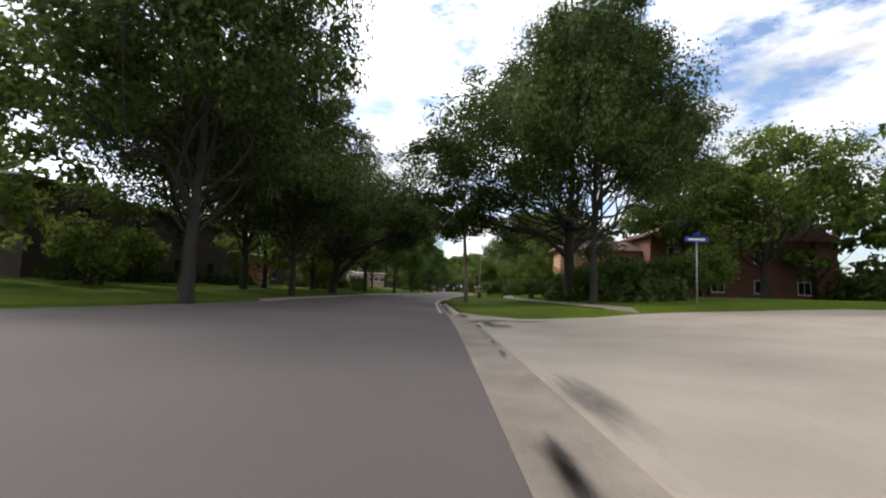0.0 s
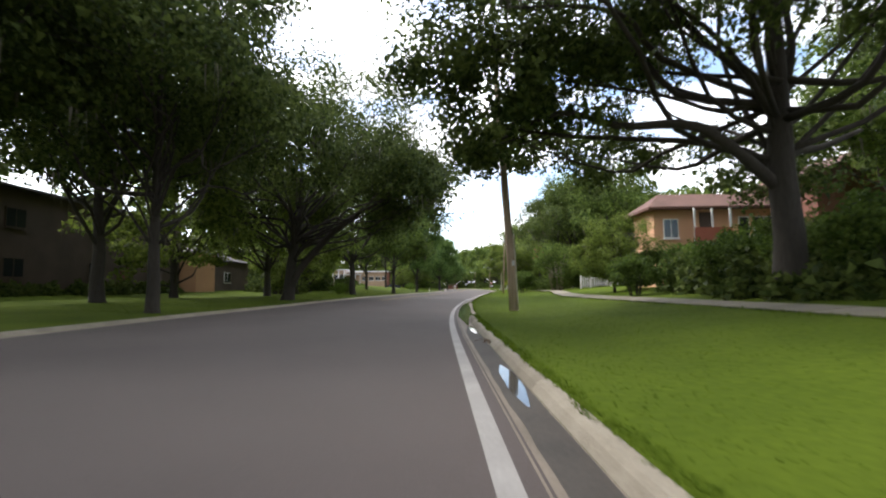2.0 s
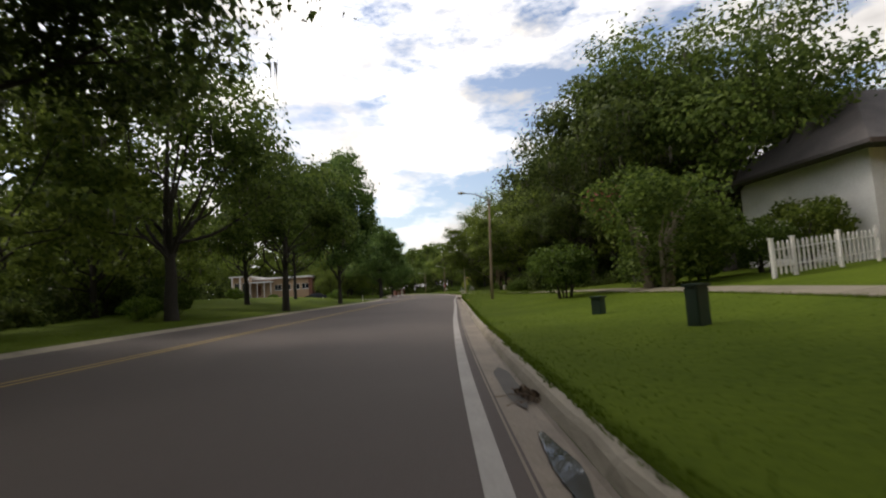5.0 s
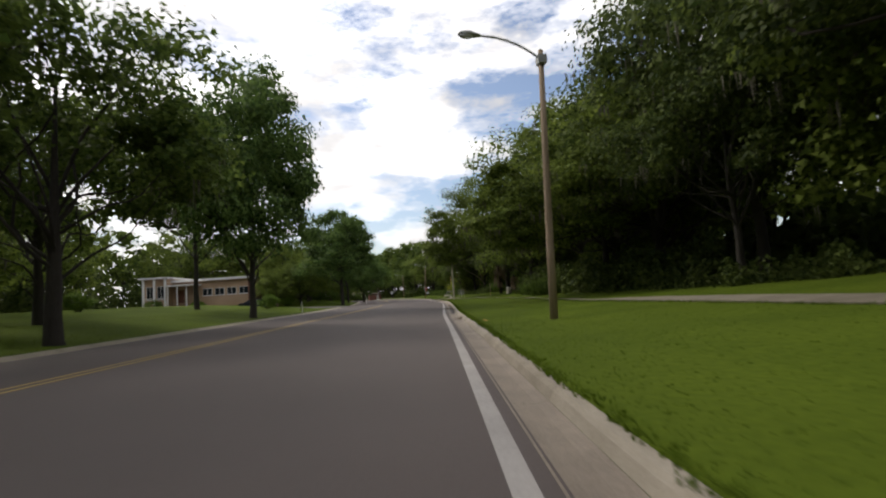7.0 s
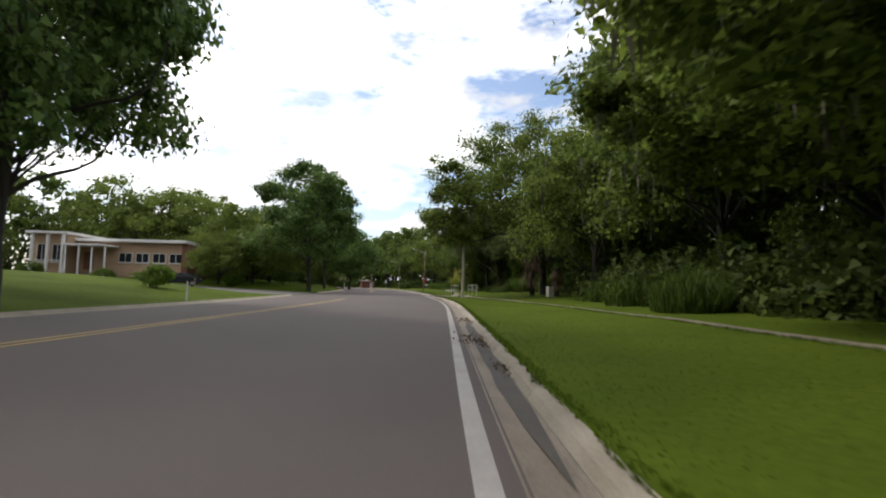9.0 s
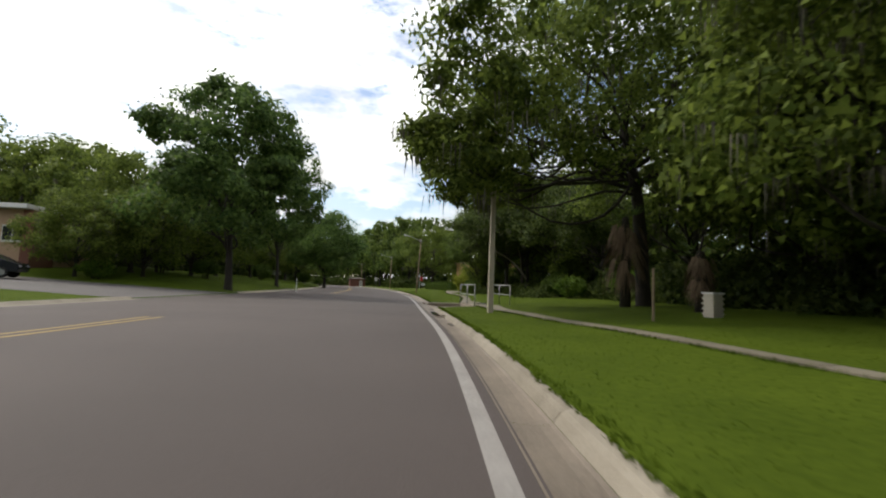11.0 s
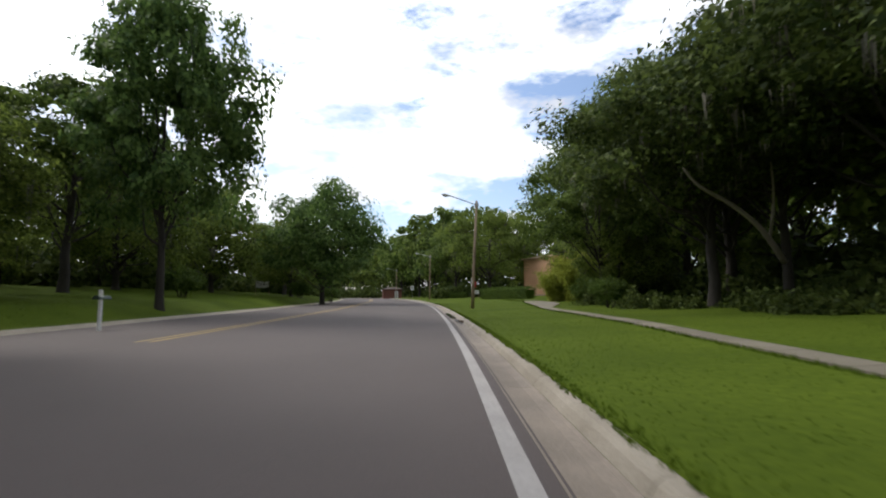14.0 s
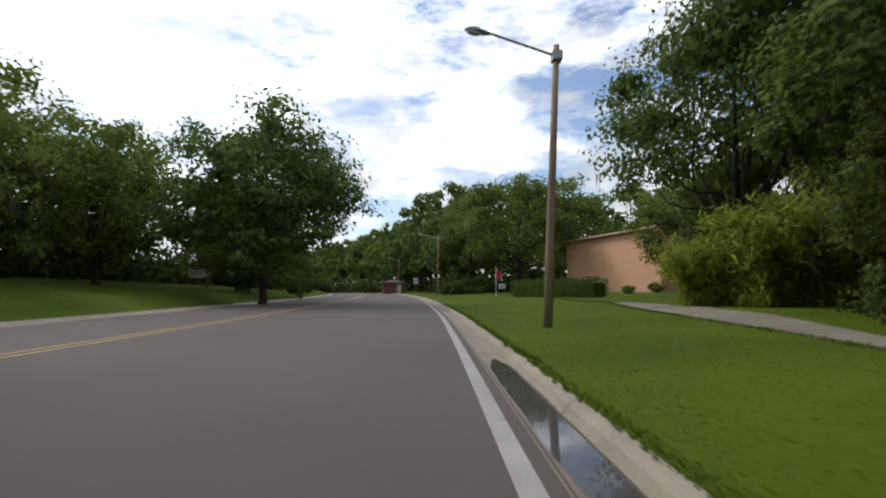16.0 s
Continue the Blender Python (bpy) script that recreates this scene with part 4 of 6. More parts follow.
first(high_oak, 19.8, 141.8, 1.0, 195)
first(wood_oak, 15.4, 84.0, 0.95, 140)
first(round_tree, -2.6, 203.5, 0.95, 30, 0.97)
for kind_of, x, y, s, rz, sz in (
        (oak_d, 9.4, 50.5, 0.34, 20, 0.38),
        (oak_d, 20.5, 88.0, 0.95, 80, None), (wood_oak, 16.8, 94.5, 0.62, 80, 0.66), (wood_oak, 23.5, 84.5, 0.9, 20, None),
        (oak_b, 18.6, 103.0, 1.02, 255, 0.86), (high_oak, 19.7, 104.4, 0.98, 180, 0.66), (wood_oak, 20.0, 97.0, 1.0, 255, 1.15), (oak_b, 19.5, 110.0, 1.05, 33, None), (oak_a, 21.0, 119.0, 0.95, 100, None), (wood_oak, 18.2, 109.0, 0.9, 190, None),
        (oak_b, 19.0, 129.0, 0.80, 280, 0.86), (oak_b, 24.0, 122.0, 1.1, 280, None), (oak_a, 27.0, 104.0, 1.1, 15, None), (oak_d, 27.0, 112.0, 1.2, 115, None), (oak_back, 29.0, 119.0, 1.1, 200, 0.85), (oak_back, 28.5, 127.0, 1.0, 310, 0.7), (oak_back, 31.0, 134.0, 1.0, 30, 0.6),
        (oak_d, 25.3, 137.0, 1.0, 160, 1.05), (oak_b, 25.2, 145.6, 0.9, 60, 0.85), (wood_oak, 24.8, 156.5, 0.78, 45, 0.6),
        (near_b, 23.6, 174.5, 0.84, 70, 0.82), (oak_d, 21.0, 181.6, 0.42, 150, 0.45), (wood_oak, 20.8, 171.5, 0.86, 310, 0.74), (wood_oak, 24.5, 166.0, 0.98, 100, 0.82), (oak_d, 28.5, 158.0, 0.9, 20, 0.6), (oak_d, 28.5, 168.0, 1.0, 310, None), (oak_b, 30.0, 178.0, 1.0, 200, None), (oak_c, 19.6, 181.0, 0.66, 200, 0.62),
        (oak_a, 23.0, 193.0, 0.84, 90, None), (oak_c, 24.5, 186.5, 1.1, 240, 1.25), (oak_d, 25.0, 199.0, 0.6, 140, None), (oak_b, 18.4, 226.5, 0.96, 30, 0.98), (oak_b, 26.0, 232.0, 1.0, 130, 1.0),
        (oak_c, 14.0, 243.0, 0.95, 30, None), (oak_b, 33.0, 203.0, 1.0, 300, None), (oak_d, 30.0, 190.0, 1.1, 10, None),
        (oak_back, 20.0, 250.0, 0.9, 60, None), (oak_back, 30.0, 242.0, 1.0, 160, None), (oak_back, 41.0, 233.0, 1.0, 260, None), (oak_back, 25.0, 247.0, 0.8, 20, None),
        # trees on the far side
        (near_a, -11.7, 21.8, 1.07, 300, 1.17), (near_a, -13.0, 41.0, 0.95, 80, 1.1), (near_b, -19.5, 46.5, 1.1, 170, 1.2), (oak_b, -18.4, 67.0, 0.95, 60, None),
        (oak_a, -13.8, 84.4, 1.05, 140, None), (oak_d, -21.0, 56.0, 0.85, 200, None), (oak_b, -19.0, 77.0, 0.95, 330, None), (oak_c, -9.8, 96.0, 1.05, 260, 0.95), (oak_c, -15.5, 104.0, 0.9, 120, 0.85),
        (oak_d, -11.6, 160.5, 0.55, 75, None), (oak_d, -14.8, 157.5, 0.5, 75, None), (wood_oak, -15.0, 124.0, 0.82, 200, 1.2), (tall_b, -4.7, 176.4, 0.8, 130, 1.2),
        (oak_c, -13.0, 181.0, 1.0, 20, None), (oak_d, -17.0, 192.0, 1.0, 100, None), (oak_d, -12.0, 171.0, 0.72, 290, None), (oak_a, -24.0, 177.0, 0.95, 10, None),
        (oak_d, -15.5, 206.0, 0.95, 200, None), (oak_d, -9.5, 216.0, 0.8, 60, None), (oak_d, -23.0, 212.0, 1.1, 120, None), (oak_b, -14.0, 228.0, 0.9, 10, None),
        (oak_d, -30.0, 173.5, 0.9, 40, None), (oak_d, -15.5, 166.5, 0.85, 140, None), (oak_d, -22.0, 170.0, 0.8, 240, None), (oak_d, -26.0, 222.0, 1.0, 240, None), (oak_d, -24.0, 200.0, 1.0, 340, None), (oak_d, -20.0, 238.0, 0.9, 30, None), (oak_b, -38.0, 180.0, 1.1, 170, None), (oak_back, -28.0, 176.5, 1.0, 20, None), (oak_d, -28.0, 112.0, 1.0, 60, None),
        (oak_d, -25.0, 98.0, 0.9, 150, None), (oak_b, -36.0, 100.0, 1.2, 250, None), (oak_d, -21.0, 89.0, 0.85, 250, None), (oak_c, -31.0, 128.0, 0.9, 90, None),
        (oak_d, -50.0, 50.0, 0.9, 190, None), (oak_b, -26.0, 22.0, 1.1, 90, None), (oak_d, -40.0, 140.0, 1.0, 290, None)):
    stand(oak_back if (x > 25.5 or x < -18.5) and kind_of in (oak_a, oak_b, oak_c, oak_d) else kind_of, x, y, s, rz, sz)
# a bare pale limb slants out of the dark wood
limb_oak = stand(wood_oak, 22.6, 169.6, 0.7, 40, 0.8, "moss-hung oak with one long bare slanting limb")
to_limb = limb_oak.matrix_basis.inverted()
part("bare_limb", tube(bend([to_limb @ Vector(q) for q in ((22.5, 169.6, 2.2), (21.4, 169.2, 3.4), (20.2, 169.0, 4.3), (18.9, 168.8, 4.95), (18.2, 168.6, 5.6))]), taper([0.17, 0.13, 0.105, 0.085, 0.05]), 8), M_PALEBARK, limb_oak, "pale bare limb", True)
part("bare_limb", tube(bend([to_limb @ Vector(q) for q in ((21.9, 169.5, 3.0), (21.5, 168.6, 4.4), (20.9, 167.8, 5.6))]), taper([0.09, 0.07, 0.04]), 6), M_PALEBARK, limb_oak, "pale bare limb", True)
# long limbs of the old verge oak, low over the pavement
for pts in (((9.0, 35.1, 3.9), (6.9, 35.0, 5.6), (4.8, 35.6, 5.9), (2.9, 35.5, 6.3), (1.2, 37.2, 6.0)), ((9.1, 35.2, 3.6), (10.6, 36.6, 5.2), (12.6, 38.0, 5.8), (14.6, 38.6, 6.6))):
    to_tree = verge_oak.matrix_basis.inverted()
    part("limb", tube(bend([to_tree @ Vector(q) for q in pts]), taper([0.20, 0.16, 0.12, 0.08, 0.04][:len(pts)]), 8), M_BARK, verge_oak, smooth=True)
# the leaning second stem of the road oak
to_tree = road_oak.matrix_basis.inverted()
part("limb", tube(bend([to_tree @ Vector(q) for q in ((-14.1, 59.8, 0.1), (-13.0, 59.6, 2.4), (-11.2, 59.3, 4.4), (-9.0, 59.0, 6.4), (-6.0, 58.8, 8.0))]), taper([0.40, 0.33, 0.27, 0.20, 0.10]), 9), M_BARK, road_oak, smooth=True)

# far tree line that closes the view, following the bend
rnd = random.Random(5)
first(far_a, 11.5, 258, 0.95, 0)
first(far_b, 16.5, 266, 1.0, 90)
for k in range(34):
    y = 262 + 5.2 * k
    stand((far_a, far_b)[k % 2], edge(y) + 9 + rnd.uniform(-1.5, 4), y, rnd.uniform(0.95, 1.2), rnd.uniform(0, 360), rnd.uniform(1.2, 1.5))
    stand((far_b, far_a)[k % 2], edge(y) + 20 + rnd.uniform(-3, 6), y, rnd.uniform(1.0, 1.3), rnd.uniform(0, 360), rnd.uniform(1.4, 1.65))
for k in range(22):
    y = 236 + 5.5 * k
    stand((far_a, far_b)[k % 2], edge(y) - 21 - rnd.uniform(0, 6), y, rnd.uniform(0.7, 0.95), rnd.uniform(0, 360))
for k in range(24):
    a = k / 23
    stand((far_a, far_b)[k % 2], (47 if k in (19, 20) else 38) + rnd.uniform(0, 10), 20 + 235 * a, rnd.uniform(1.0, 1.25), rnd.uniform(0, 360), 0.55 if 140 < 20 + 235 * a < 182 else None)
    stand((far_b, far_a)[k % 2], -50 - rnd.uniform(0, 10), 0 + 245 * a, rnd.uniform(1.0, 1.25), rnd.uniform(0, 360))
for k in range(14):
    stand((far_a, far_b)[k % 2], -60 + 9 * k + rnd.uniform(-2, 2), -45 - rnd.uniform(0, 20), 1.0, rnd.uniform(0, 360))

# shrubs
first(bush_a, 10.5, 33.0, 1.0, 0)
first(bush_b, 17.5, 45.0, 0.9, 0)
stand(bush_a, 12.6, 45.0, 0.75, 0)
stand(bush_a, 8.2, 44.0, 0.8, 60)
for x, y, s, rz, b in ((12.8, 31.5, 1.1, 40, bush_a), (15.2, 31.0, 1.2, 80, bush_a), (11.2, 36.5, 1.0, 200, bush_a), (13.4, 36.5, 1.3, 250, bush_a),
                       (16.0, 38.0, 1.0, 10, bush_a), (10.6, 40.5, 0.9, 100, bush_a), (12.6, 41.5, 1.2, 300, bush_a), (18.5, 34.0, 1.1, 20, bush_b),
                       (11.2, 52.6, 0.7, 150, bush_b), (15.8, 47.5, 0.9, 330, bush_a),
                       (12.4, 50.6, 1.1, 30, bush_a), (14.6, 51.0, 1.12, 140, bush_a), (16.8, 50.4, 1.15, 250, bush_a), (19.0, 50.8, 1.15, 10, bush_a), (21.2, 49.6, 1.2, 100, bush_a), (23.6, 48.8, 1.3, 200, bush_a),
                       (13.5, 74.5, 0.9, 20, bush_c), (15.5, 73.2, 0.9, 120, bush_a), (17.4, 73.2, 0.9, 20, bush_b), (7.6, 76.0, 1.05, 120, bush_a),
                       (20.5, 112.0, 1.2, 260, bush_b), (22.5, 118.0, 1.2, 60, bush_b),
                       (24.2, 190.5, 1.2, 160, bush_b), (23.7, 208.0, 0.42, 60, bush_c), (25.4, 207.0, 0.5, 160, bush_c), (17.9, 175.4, 0.62, 130, bush_a), (18.6, 180.4, 0.7, 230, bush_a),
                       (23.5, 161.0, 1.0, 10, bush_b),
                       (23.5, 149.0, 1.2, 210, bush_c), (21.0, 154.0, 1.0, 310, bush_c), (21.6, 158.0, 0.8, 210, bush_a),
                       (-15.5, 88.0, 1.0, 20, bush_a), (-22.0, 100.0, 1.1, 120, bush_a), (-20.6, 116.0, 0.9, 220, bush_c), (-26.2, 155.0, 0.9, 60, bush_c),
                       (-30.5, 150.5, 0.8, 160, bush_a), (-13.2, 157.2, 0.9, 260, bush_c), (-10.4, 131.6, 0.95, 20, bush_c), (-9.5, 168.0, 0.8, 80, bush_a), (-15.0, 171.0, 1.1, 180, bush_b),
                       (-19.0, 183.0, 1.2, 280, bush_b), (-9.0, 187.0, 0.9, 30, bush_a), (-7.5, 213.0, 0.9, 130, bush_a), (-5.5, 222.0, 0.9, 230, bush_a),
                       (-22.5, 92.0, 1.3, 330, bush_b), (-20.0, 74.0, 1.2, 70, bush_b), (-22.0, 30.0, 1.3, 170, bush_b), (-26.0, 40.0, 1.3, 270, bush_b)):
    stand(b, x, y, s, rz)
first(bush_c, -15.5, 84.0, 0.9, 0)

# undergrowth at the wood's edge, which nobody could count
def undergrowth(places, seed, leaf=0.74, m=520, mat=M_OAK_DIM):
    rnd_u = np.random.default_rng(seed)
    spots = []
    for x, y, s in places:
        v = rnd_u.normal(size=(m, 3))
        v /= np.linalg.norm(v, axis=1)[:, None]
        v *= rnd_u.uniform(0.25, 1.0, (m, 1)) ** 0.6 * (1 + 0.35 * np.sin(v[:, :1] * 5 + x) * np.cos(v[:, 1:2] * 4 + y))
        v = v * np.array([2.4, 2.4, 2.6]) * s
        v[:, 2] = np.abs(v[:, 2]) * 1.05 - 0.3
        spots.append(v + np.array([x, y, ground(x, y)]))
    ob = solid("undergrowth", leaf_mesh("undergrowth", np.concatenate(spots), leaf, mat, rnd_u, 0.1, 0.8), mat, "dark tangled undergrowth at the wood's edge", "undergrowth", kind="stuff")
    return ob


# This first row is added to block light and keep the wood dark behind
belt = [(25.5 + rnd.uniform(-1.5, 2.5), 83 + 2.6 * k, rnd.uniform(1.1, 1.5)) for k in range(10)]
belt += [(36 + rnd.uniform(-2, 4), 83 + 3.7 * k, rnd.uniform(1.3, 1.9)) for k in range(33)]
belt += [(42 + rnd.uniform(-2, 3), 2 + 3.6 * k, rnd.uniform(1.4, 2.0)) for k in range(21)]
belt += [(30 + rnd.uniform(-2, 2), 92 + 3.3 * k, rnd.uniform(1.2, 1.7)) for k in range(34)]
belt += [(-46 + rnd.uniform(-3, 3), -4 + 4.2 * k, rnd.uniform(1.6, 2.3)) for k in range(62)]
belt += [(-36 + rnd.uniform(-3, 3), 94 + 3.6 * k, rnd.uniform(1.3, 1.9)) for k in range(46) if not 138 < 94 + 3.6 * k < 168]
belt += [(-24 + rnd.uniform(-2, 3), 176 + 3.3 * k, rnd.uniform(1.1, 1.6)) for k in range(30)]
belt += [(edge(250 + 5 * k) + 8 + rnd.uniform(0, 4), 250 + 5 * k, rnd.uniform(0.9, 1.4)) for k in range(30)]
belt += [(edge(234 + 5 * k) - 19 - rnd.uniform(0, 4), 234 + 5 * k, rnd.uniform(0.9, 1.4)) for k in range(30)]
belt += [(49 + rnd.uniform(-2, 2), 2 + 4.4 * k, rnd.uniform(1.6, 2.2)) for k in range(18)]
belt += [(-39 + rnd.uniform(-2, 2), -6 + 4.2 * k, rnd.uniform(1.3, 1.8)) for k in range(8)]
belt += [(13 + 2.6 * k + rnd.uniform(-1, 1), 244 + rnd.uniform(-3, 8), rnd.uniform(1.1, 1.6)) for k in range(14)]
belt += [(-14 - 2.6 * k + rnd.uniform(-1, 1), 246 + rnd.uniform(-3, 8), rnd.uniform(1.0, 1.5)) for k in range(12)]
belt += [(11.5 + 2.2 * k, 240 + rnd.uniform(-2, 2), rnd.uniform(0.8, 1.1)) for k in range(6)]
belt += [(-30 + 2.4 * k + rnd.uniform(-1, 1), 292 + rnd.uniform(-4, 6), rnd.uniform(1.2, 1.7)) for k in range(16)]
undergrowth(belt, 17)
fringe = [(18.0 + rnd.uniform(-1.3, 1.3), 99 + 1.6 * k, rnd.uniform(0.75, 1.1)) for k in range(17)]
fringe += [(23.6 + rnd.uniform(-1.0, 1.2), 156 + 1.6 * k, rnd.uniform(0.4, 0.7)) for k in range(19)]
fringe += [(-22.5 + rnd.uniform(-2.5, 2.5), 78 + 1.5 * k, rnd.uniform(0.6, 1.0)) for k in range(16)]
fringe += [(-26.6 + rnd.uniform(-0.5, 0.5), 33 + 1.9 * k, rnd.uniform(0.3, 0.5)) for k in range(18)]
fringe += [(23.6 + rnd.uniform(-0.7, 0.7), 133.5 + 1.5 * k, rnd.uniform(0.45, 0.75)) for k in range(13) if not 5 < k < 9]
fringe += [(25.0 + rnd.uniform(-1.2, 1.5), 132 + 1.6 * k, rnd.uniform(0.7, 1.0)) for k in range(14)]
fringe += [(9.6 + 0.04 * (k - 8) ** 2 + rnd.uniform(-0.5, 0.9), 27.5 + 1.15 * k, rnd.uniform(0.42, 0.6)) for k in range(17)]
fringe += [(11.6 + rnd.uniform(-0.8, 1.4), 28 + 1.3 * k, rnd.uniform(0.55, 0.75)) for k in range(15)]
undergrowth(fringe, 19, 0.32, 1300, M_OAK_DIM)
edge_growth = [(edge(y) + walk_off(y) + 6.2 - 2.6 * step(162, 178, y) + 0.9 * math.sin(y * 0.9) + rnd.uniform(-0.5, 0.9), y, rnd.uniform(0.22, 0.46)) for y in [157 + 0.85 * k for k in range(32)]]
edge_growth += [(16.2 + rnd.uniform(-1.0, 1.4), 90 + 1.1 * k, rnd.uniform(0.3, 0.5)) for k in range(9)]
undergrowth(edge_growth, 23, 0.17, 900, M_OAK_DIM)


def cabbage_palm(x, y, h, wide=1.0):
    """A short palm whose dead fronds hang in a skirt round the trunk."""
    rnd_c = np.random.default_rng(7)
    ob = thing("cabbage_palm", x, y, ground(x, y), 0, "short cabbage palm with a skirt of dead brown fronds", "palm")
    part("trunk", tube([(0, 0, -0.3), (0.05, 0, h * 0.4), (0.02, 0.05, h * 0.8), (0, 0, h)], [0.26, 0.2, 0.22, 0.14], 10), M_BARK, ob, smooth=True)
    for k in range(40):
        dead = k < 33
        a, top = rnd_c.uniform(0, 6.283), h * rnd_c.uniform(0.4 if dead else 0.9, 1.0)
        out, fall = (wide * rnd_c.uniform(0.35, 1.05), wide * rnd_c.uniform(0.9, 2.0)) if dead else (rnd_c.uniform(0.8, 1.3), rnd_c.uniform(-0.8, 0.3))
        verts, faces = [], []
        hub = Vector((math.cos(a) * out * 0.7, math.sin(a) * out * 0.7, top - 0.25 * fall))
        stem = Vector((0, 0, top))
        side = Vector((-math.sin(a), math.cos(a), 0))
        for (p, q) in ((stem, hub),):
            verts += [p - side * 0.02, p + side * 0.02, q + side * 0.02, q - side * 0.02]
            faces.append((0, 1, 2, 3))
        for j in range(11):
            u = (j - 5) / 5
            tip = hub + Vector((math.cos(a) * out * 0.5, math.sin(a) * out * 0.5, -0.75 * fall + 0.15 * rnd_c.normal())) + side * u * (0.3 if dead else 0.6)
            i = len(verts)
            verts += [hub - side * 0.03 + side * u * 0.1, hub + side * 0.03 + side * u * 0.1, tip]
            faces.append((i, i + 1, i + 2))
        mat = M_DEADFROND if dead else M_BROAD
        part("frond", mesh_of("frond", verts, faces, mat), mat, ob, "dead brown frond" if dead else "")
    return ob


cabbage_palm(18.4, 141.0, 4.2)
cabbage_palm(19.2, 136.8, 2.3, 0.55)
first(myrtle, 10.9, 73.6, 1.3, 0, 1.1)
first(bamboo, 19.2, 189.4, 1.0, 0)
stand(bamboo, 20.2, 191.0, 1.1, 200)
stand(bamboo, 20.4, 187.6, 1.35, 100)
stand(bamboo, 21.9, 186.4, 1.5, 10)
stand(bamboo, 22.4, 189.6, 1.55, 250)
first(reed, 15.0, 113.0, 1.0, 0)
for x, y, s in ((16.6, 115.0, 1.1), (15.6, 118.0, 0.9), (17.6, 119.5, 1.1), (17.0, 123.0, 0.9), (18.6, 126.0, 0.8)):
    stand(reed, x, y, s, 40 * x)


# ---- street furniture ----
def street_lamp(x, y, top, arm, drop, wood, lean=(0.0, 0.0), curved=False, label=""):
    """A pole with a bracket arm over the road and a flat oval lamp head."""
    z = ground(x, y)
    ob = thing("street_lamp", x, y, z, 0, label, "street lamp", "street lamps along the road")
    h = top - z
    g = 0.112 if wood else 0.14
    lx, ly = lean
    sides = 12 if wood else 4
    part("pole", tube([(0, 0, -0.3), (lx * 0.25, ly * 0.25, h * 0.25), (lx * 0.6, ly * 0.6, h * 0.6), (lx, ly, h)], [g, g * 0.95, g * 0.82, g * 0.66], sides), M_WOODPOLE if wood else M_CONCPOLE, ob, smooth=wood)
    part("cap", tube([(lx, ly, h), (lx, ly, h + 0.05)], [g * 0.7, g * 0.2], sides), M_GALV, ob)
    a = Vector((lx, ly, h - 0.28))
    if curved:
        pts = [a + Vector((-arm * t, 0, drop * (1 - (1 - t) ** 2.2) + 0.05 * t)) for t in (0, 0.12, 0.25, 0.4, 0.55, 0.7, 0.85, 1)]
    else:
        pts = [a + Vector((-arm * t, 0, drop * t)) for t in (0, 0.3, 0.6, 0.9, 1)]
    part("arm", tube(pts, [0.035] * len(pts), 8), M_GALV, ob, smooth=True)
    part("brace", box(lx - 0.13, lx + 0.13, ly - 0.15, ly + 0.15, h - 0.42, h - 0.16, 0.02), M_GALV, ob)
    end = pts[-1]
    slope = math.atan2(pts[-1][2] - pts[-2][2], arm * 0.12)
    bm = bmesh.new()
    bmesh.ops.create_uvsphere(bm, u_segments=14, v_segments=8, radius=1)
    for v in bm.verts:
        k = 1.0 if v.co.x < 0 else 0.75
        v.co = Vector((v.co.x * 0.36, v.co.y * 0.155 * k, max(v.co.z, -0.25) * 0.11 * k))
    head = part("head", bm, M_GALV, ob, "grey cobra-style lamp head", smooth=True)
    head.matrix_basis = pose(end[0] - 0.28, end[1], end[2] + 0.03, 0, min(math.degrees(slope), 12), 0)
    bm = bmesh.new()
    bmesh.ops.create_uvsphere(bm, u_segments=12, v_segments=6, radius=1)
    for v in bm.verts:
        v.co = Vector((v.co.x * 0.20 - 0.1, v.co.y * 0.12, v.co.z * 0.07 - 0.04))
    part("lens", bm, M_LENS, head, smooth=True)
    return ob


street_lamp(6.72, 89.4, 7.75, 1.75, 0.66, True, (0.28, -0.1), True, "weathered wooden lamp pole with a curved steel arm")
street_lamp(11.34, 138.0, 7.6, 2.0, 0.35, False, (0.05, 0.1), False, "square grey-tan lamp pole half hidden in an oak")
street_lamp(11.75, 183.3, 7.3, 1.75, 0.62, True, (0.38, 0.05), False, "leaning wooden lamp pole with a straight steel arm")
street_lamp(9.0, 229.0, 7.4, 1.8, 0.5, True, (0.1, 0), False, "distant wooden lamp pole with a steel arm")
street_lamp(0.5, 274.0, 7.4, 1.8, 0.5, True, (0.1, 0), False, "distant wooden lamp pole with a steel arm")

pole = thing("utility_pole", 1.95, 40.0, ground(1.95, 40.0), 0, "tall weathered wooden utility pole on the grass verge", "utility pole")
part("shaft", tube([(0, 0, -0.4), (-0.08, 0, 2), (-0.25, 0, 5), (-0.48, 0, 9.2)], [0.165, 0.155, 0.14, 0.115], 14), M_WOODPOLE, pole, smooth=True)
part("tag", box(-0.05, 0.05, -0.172, -0.160, 1.75, 1.95), M_GALV, pole, "small metal tag")
part("cable_guard", tube([(0.17, 0, 0), (0.10, 0, 2), (0.05, 0, 3.0)], [0.03, 0.03, 0.03], 8), M_CONCPOLE, pole)


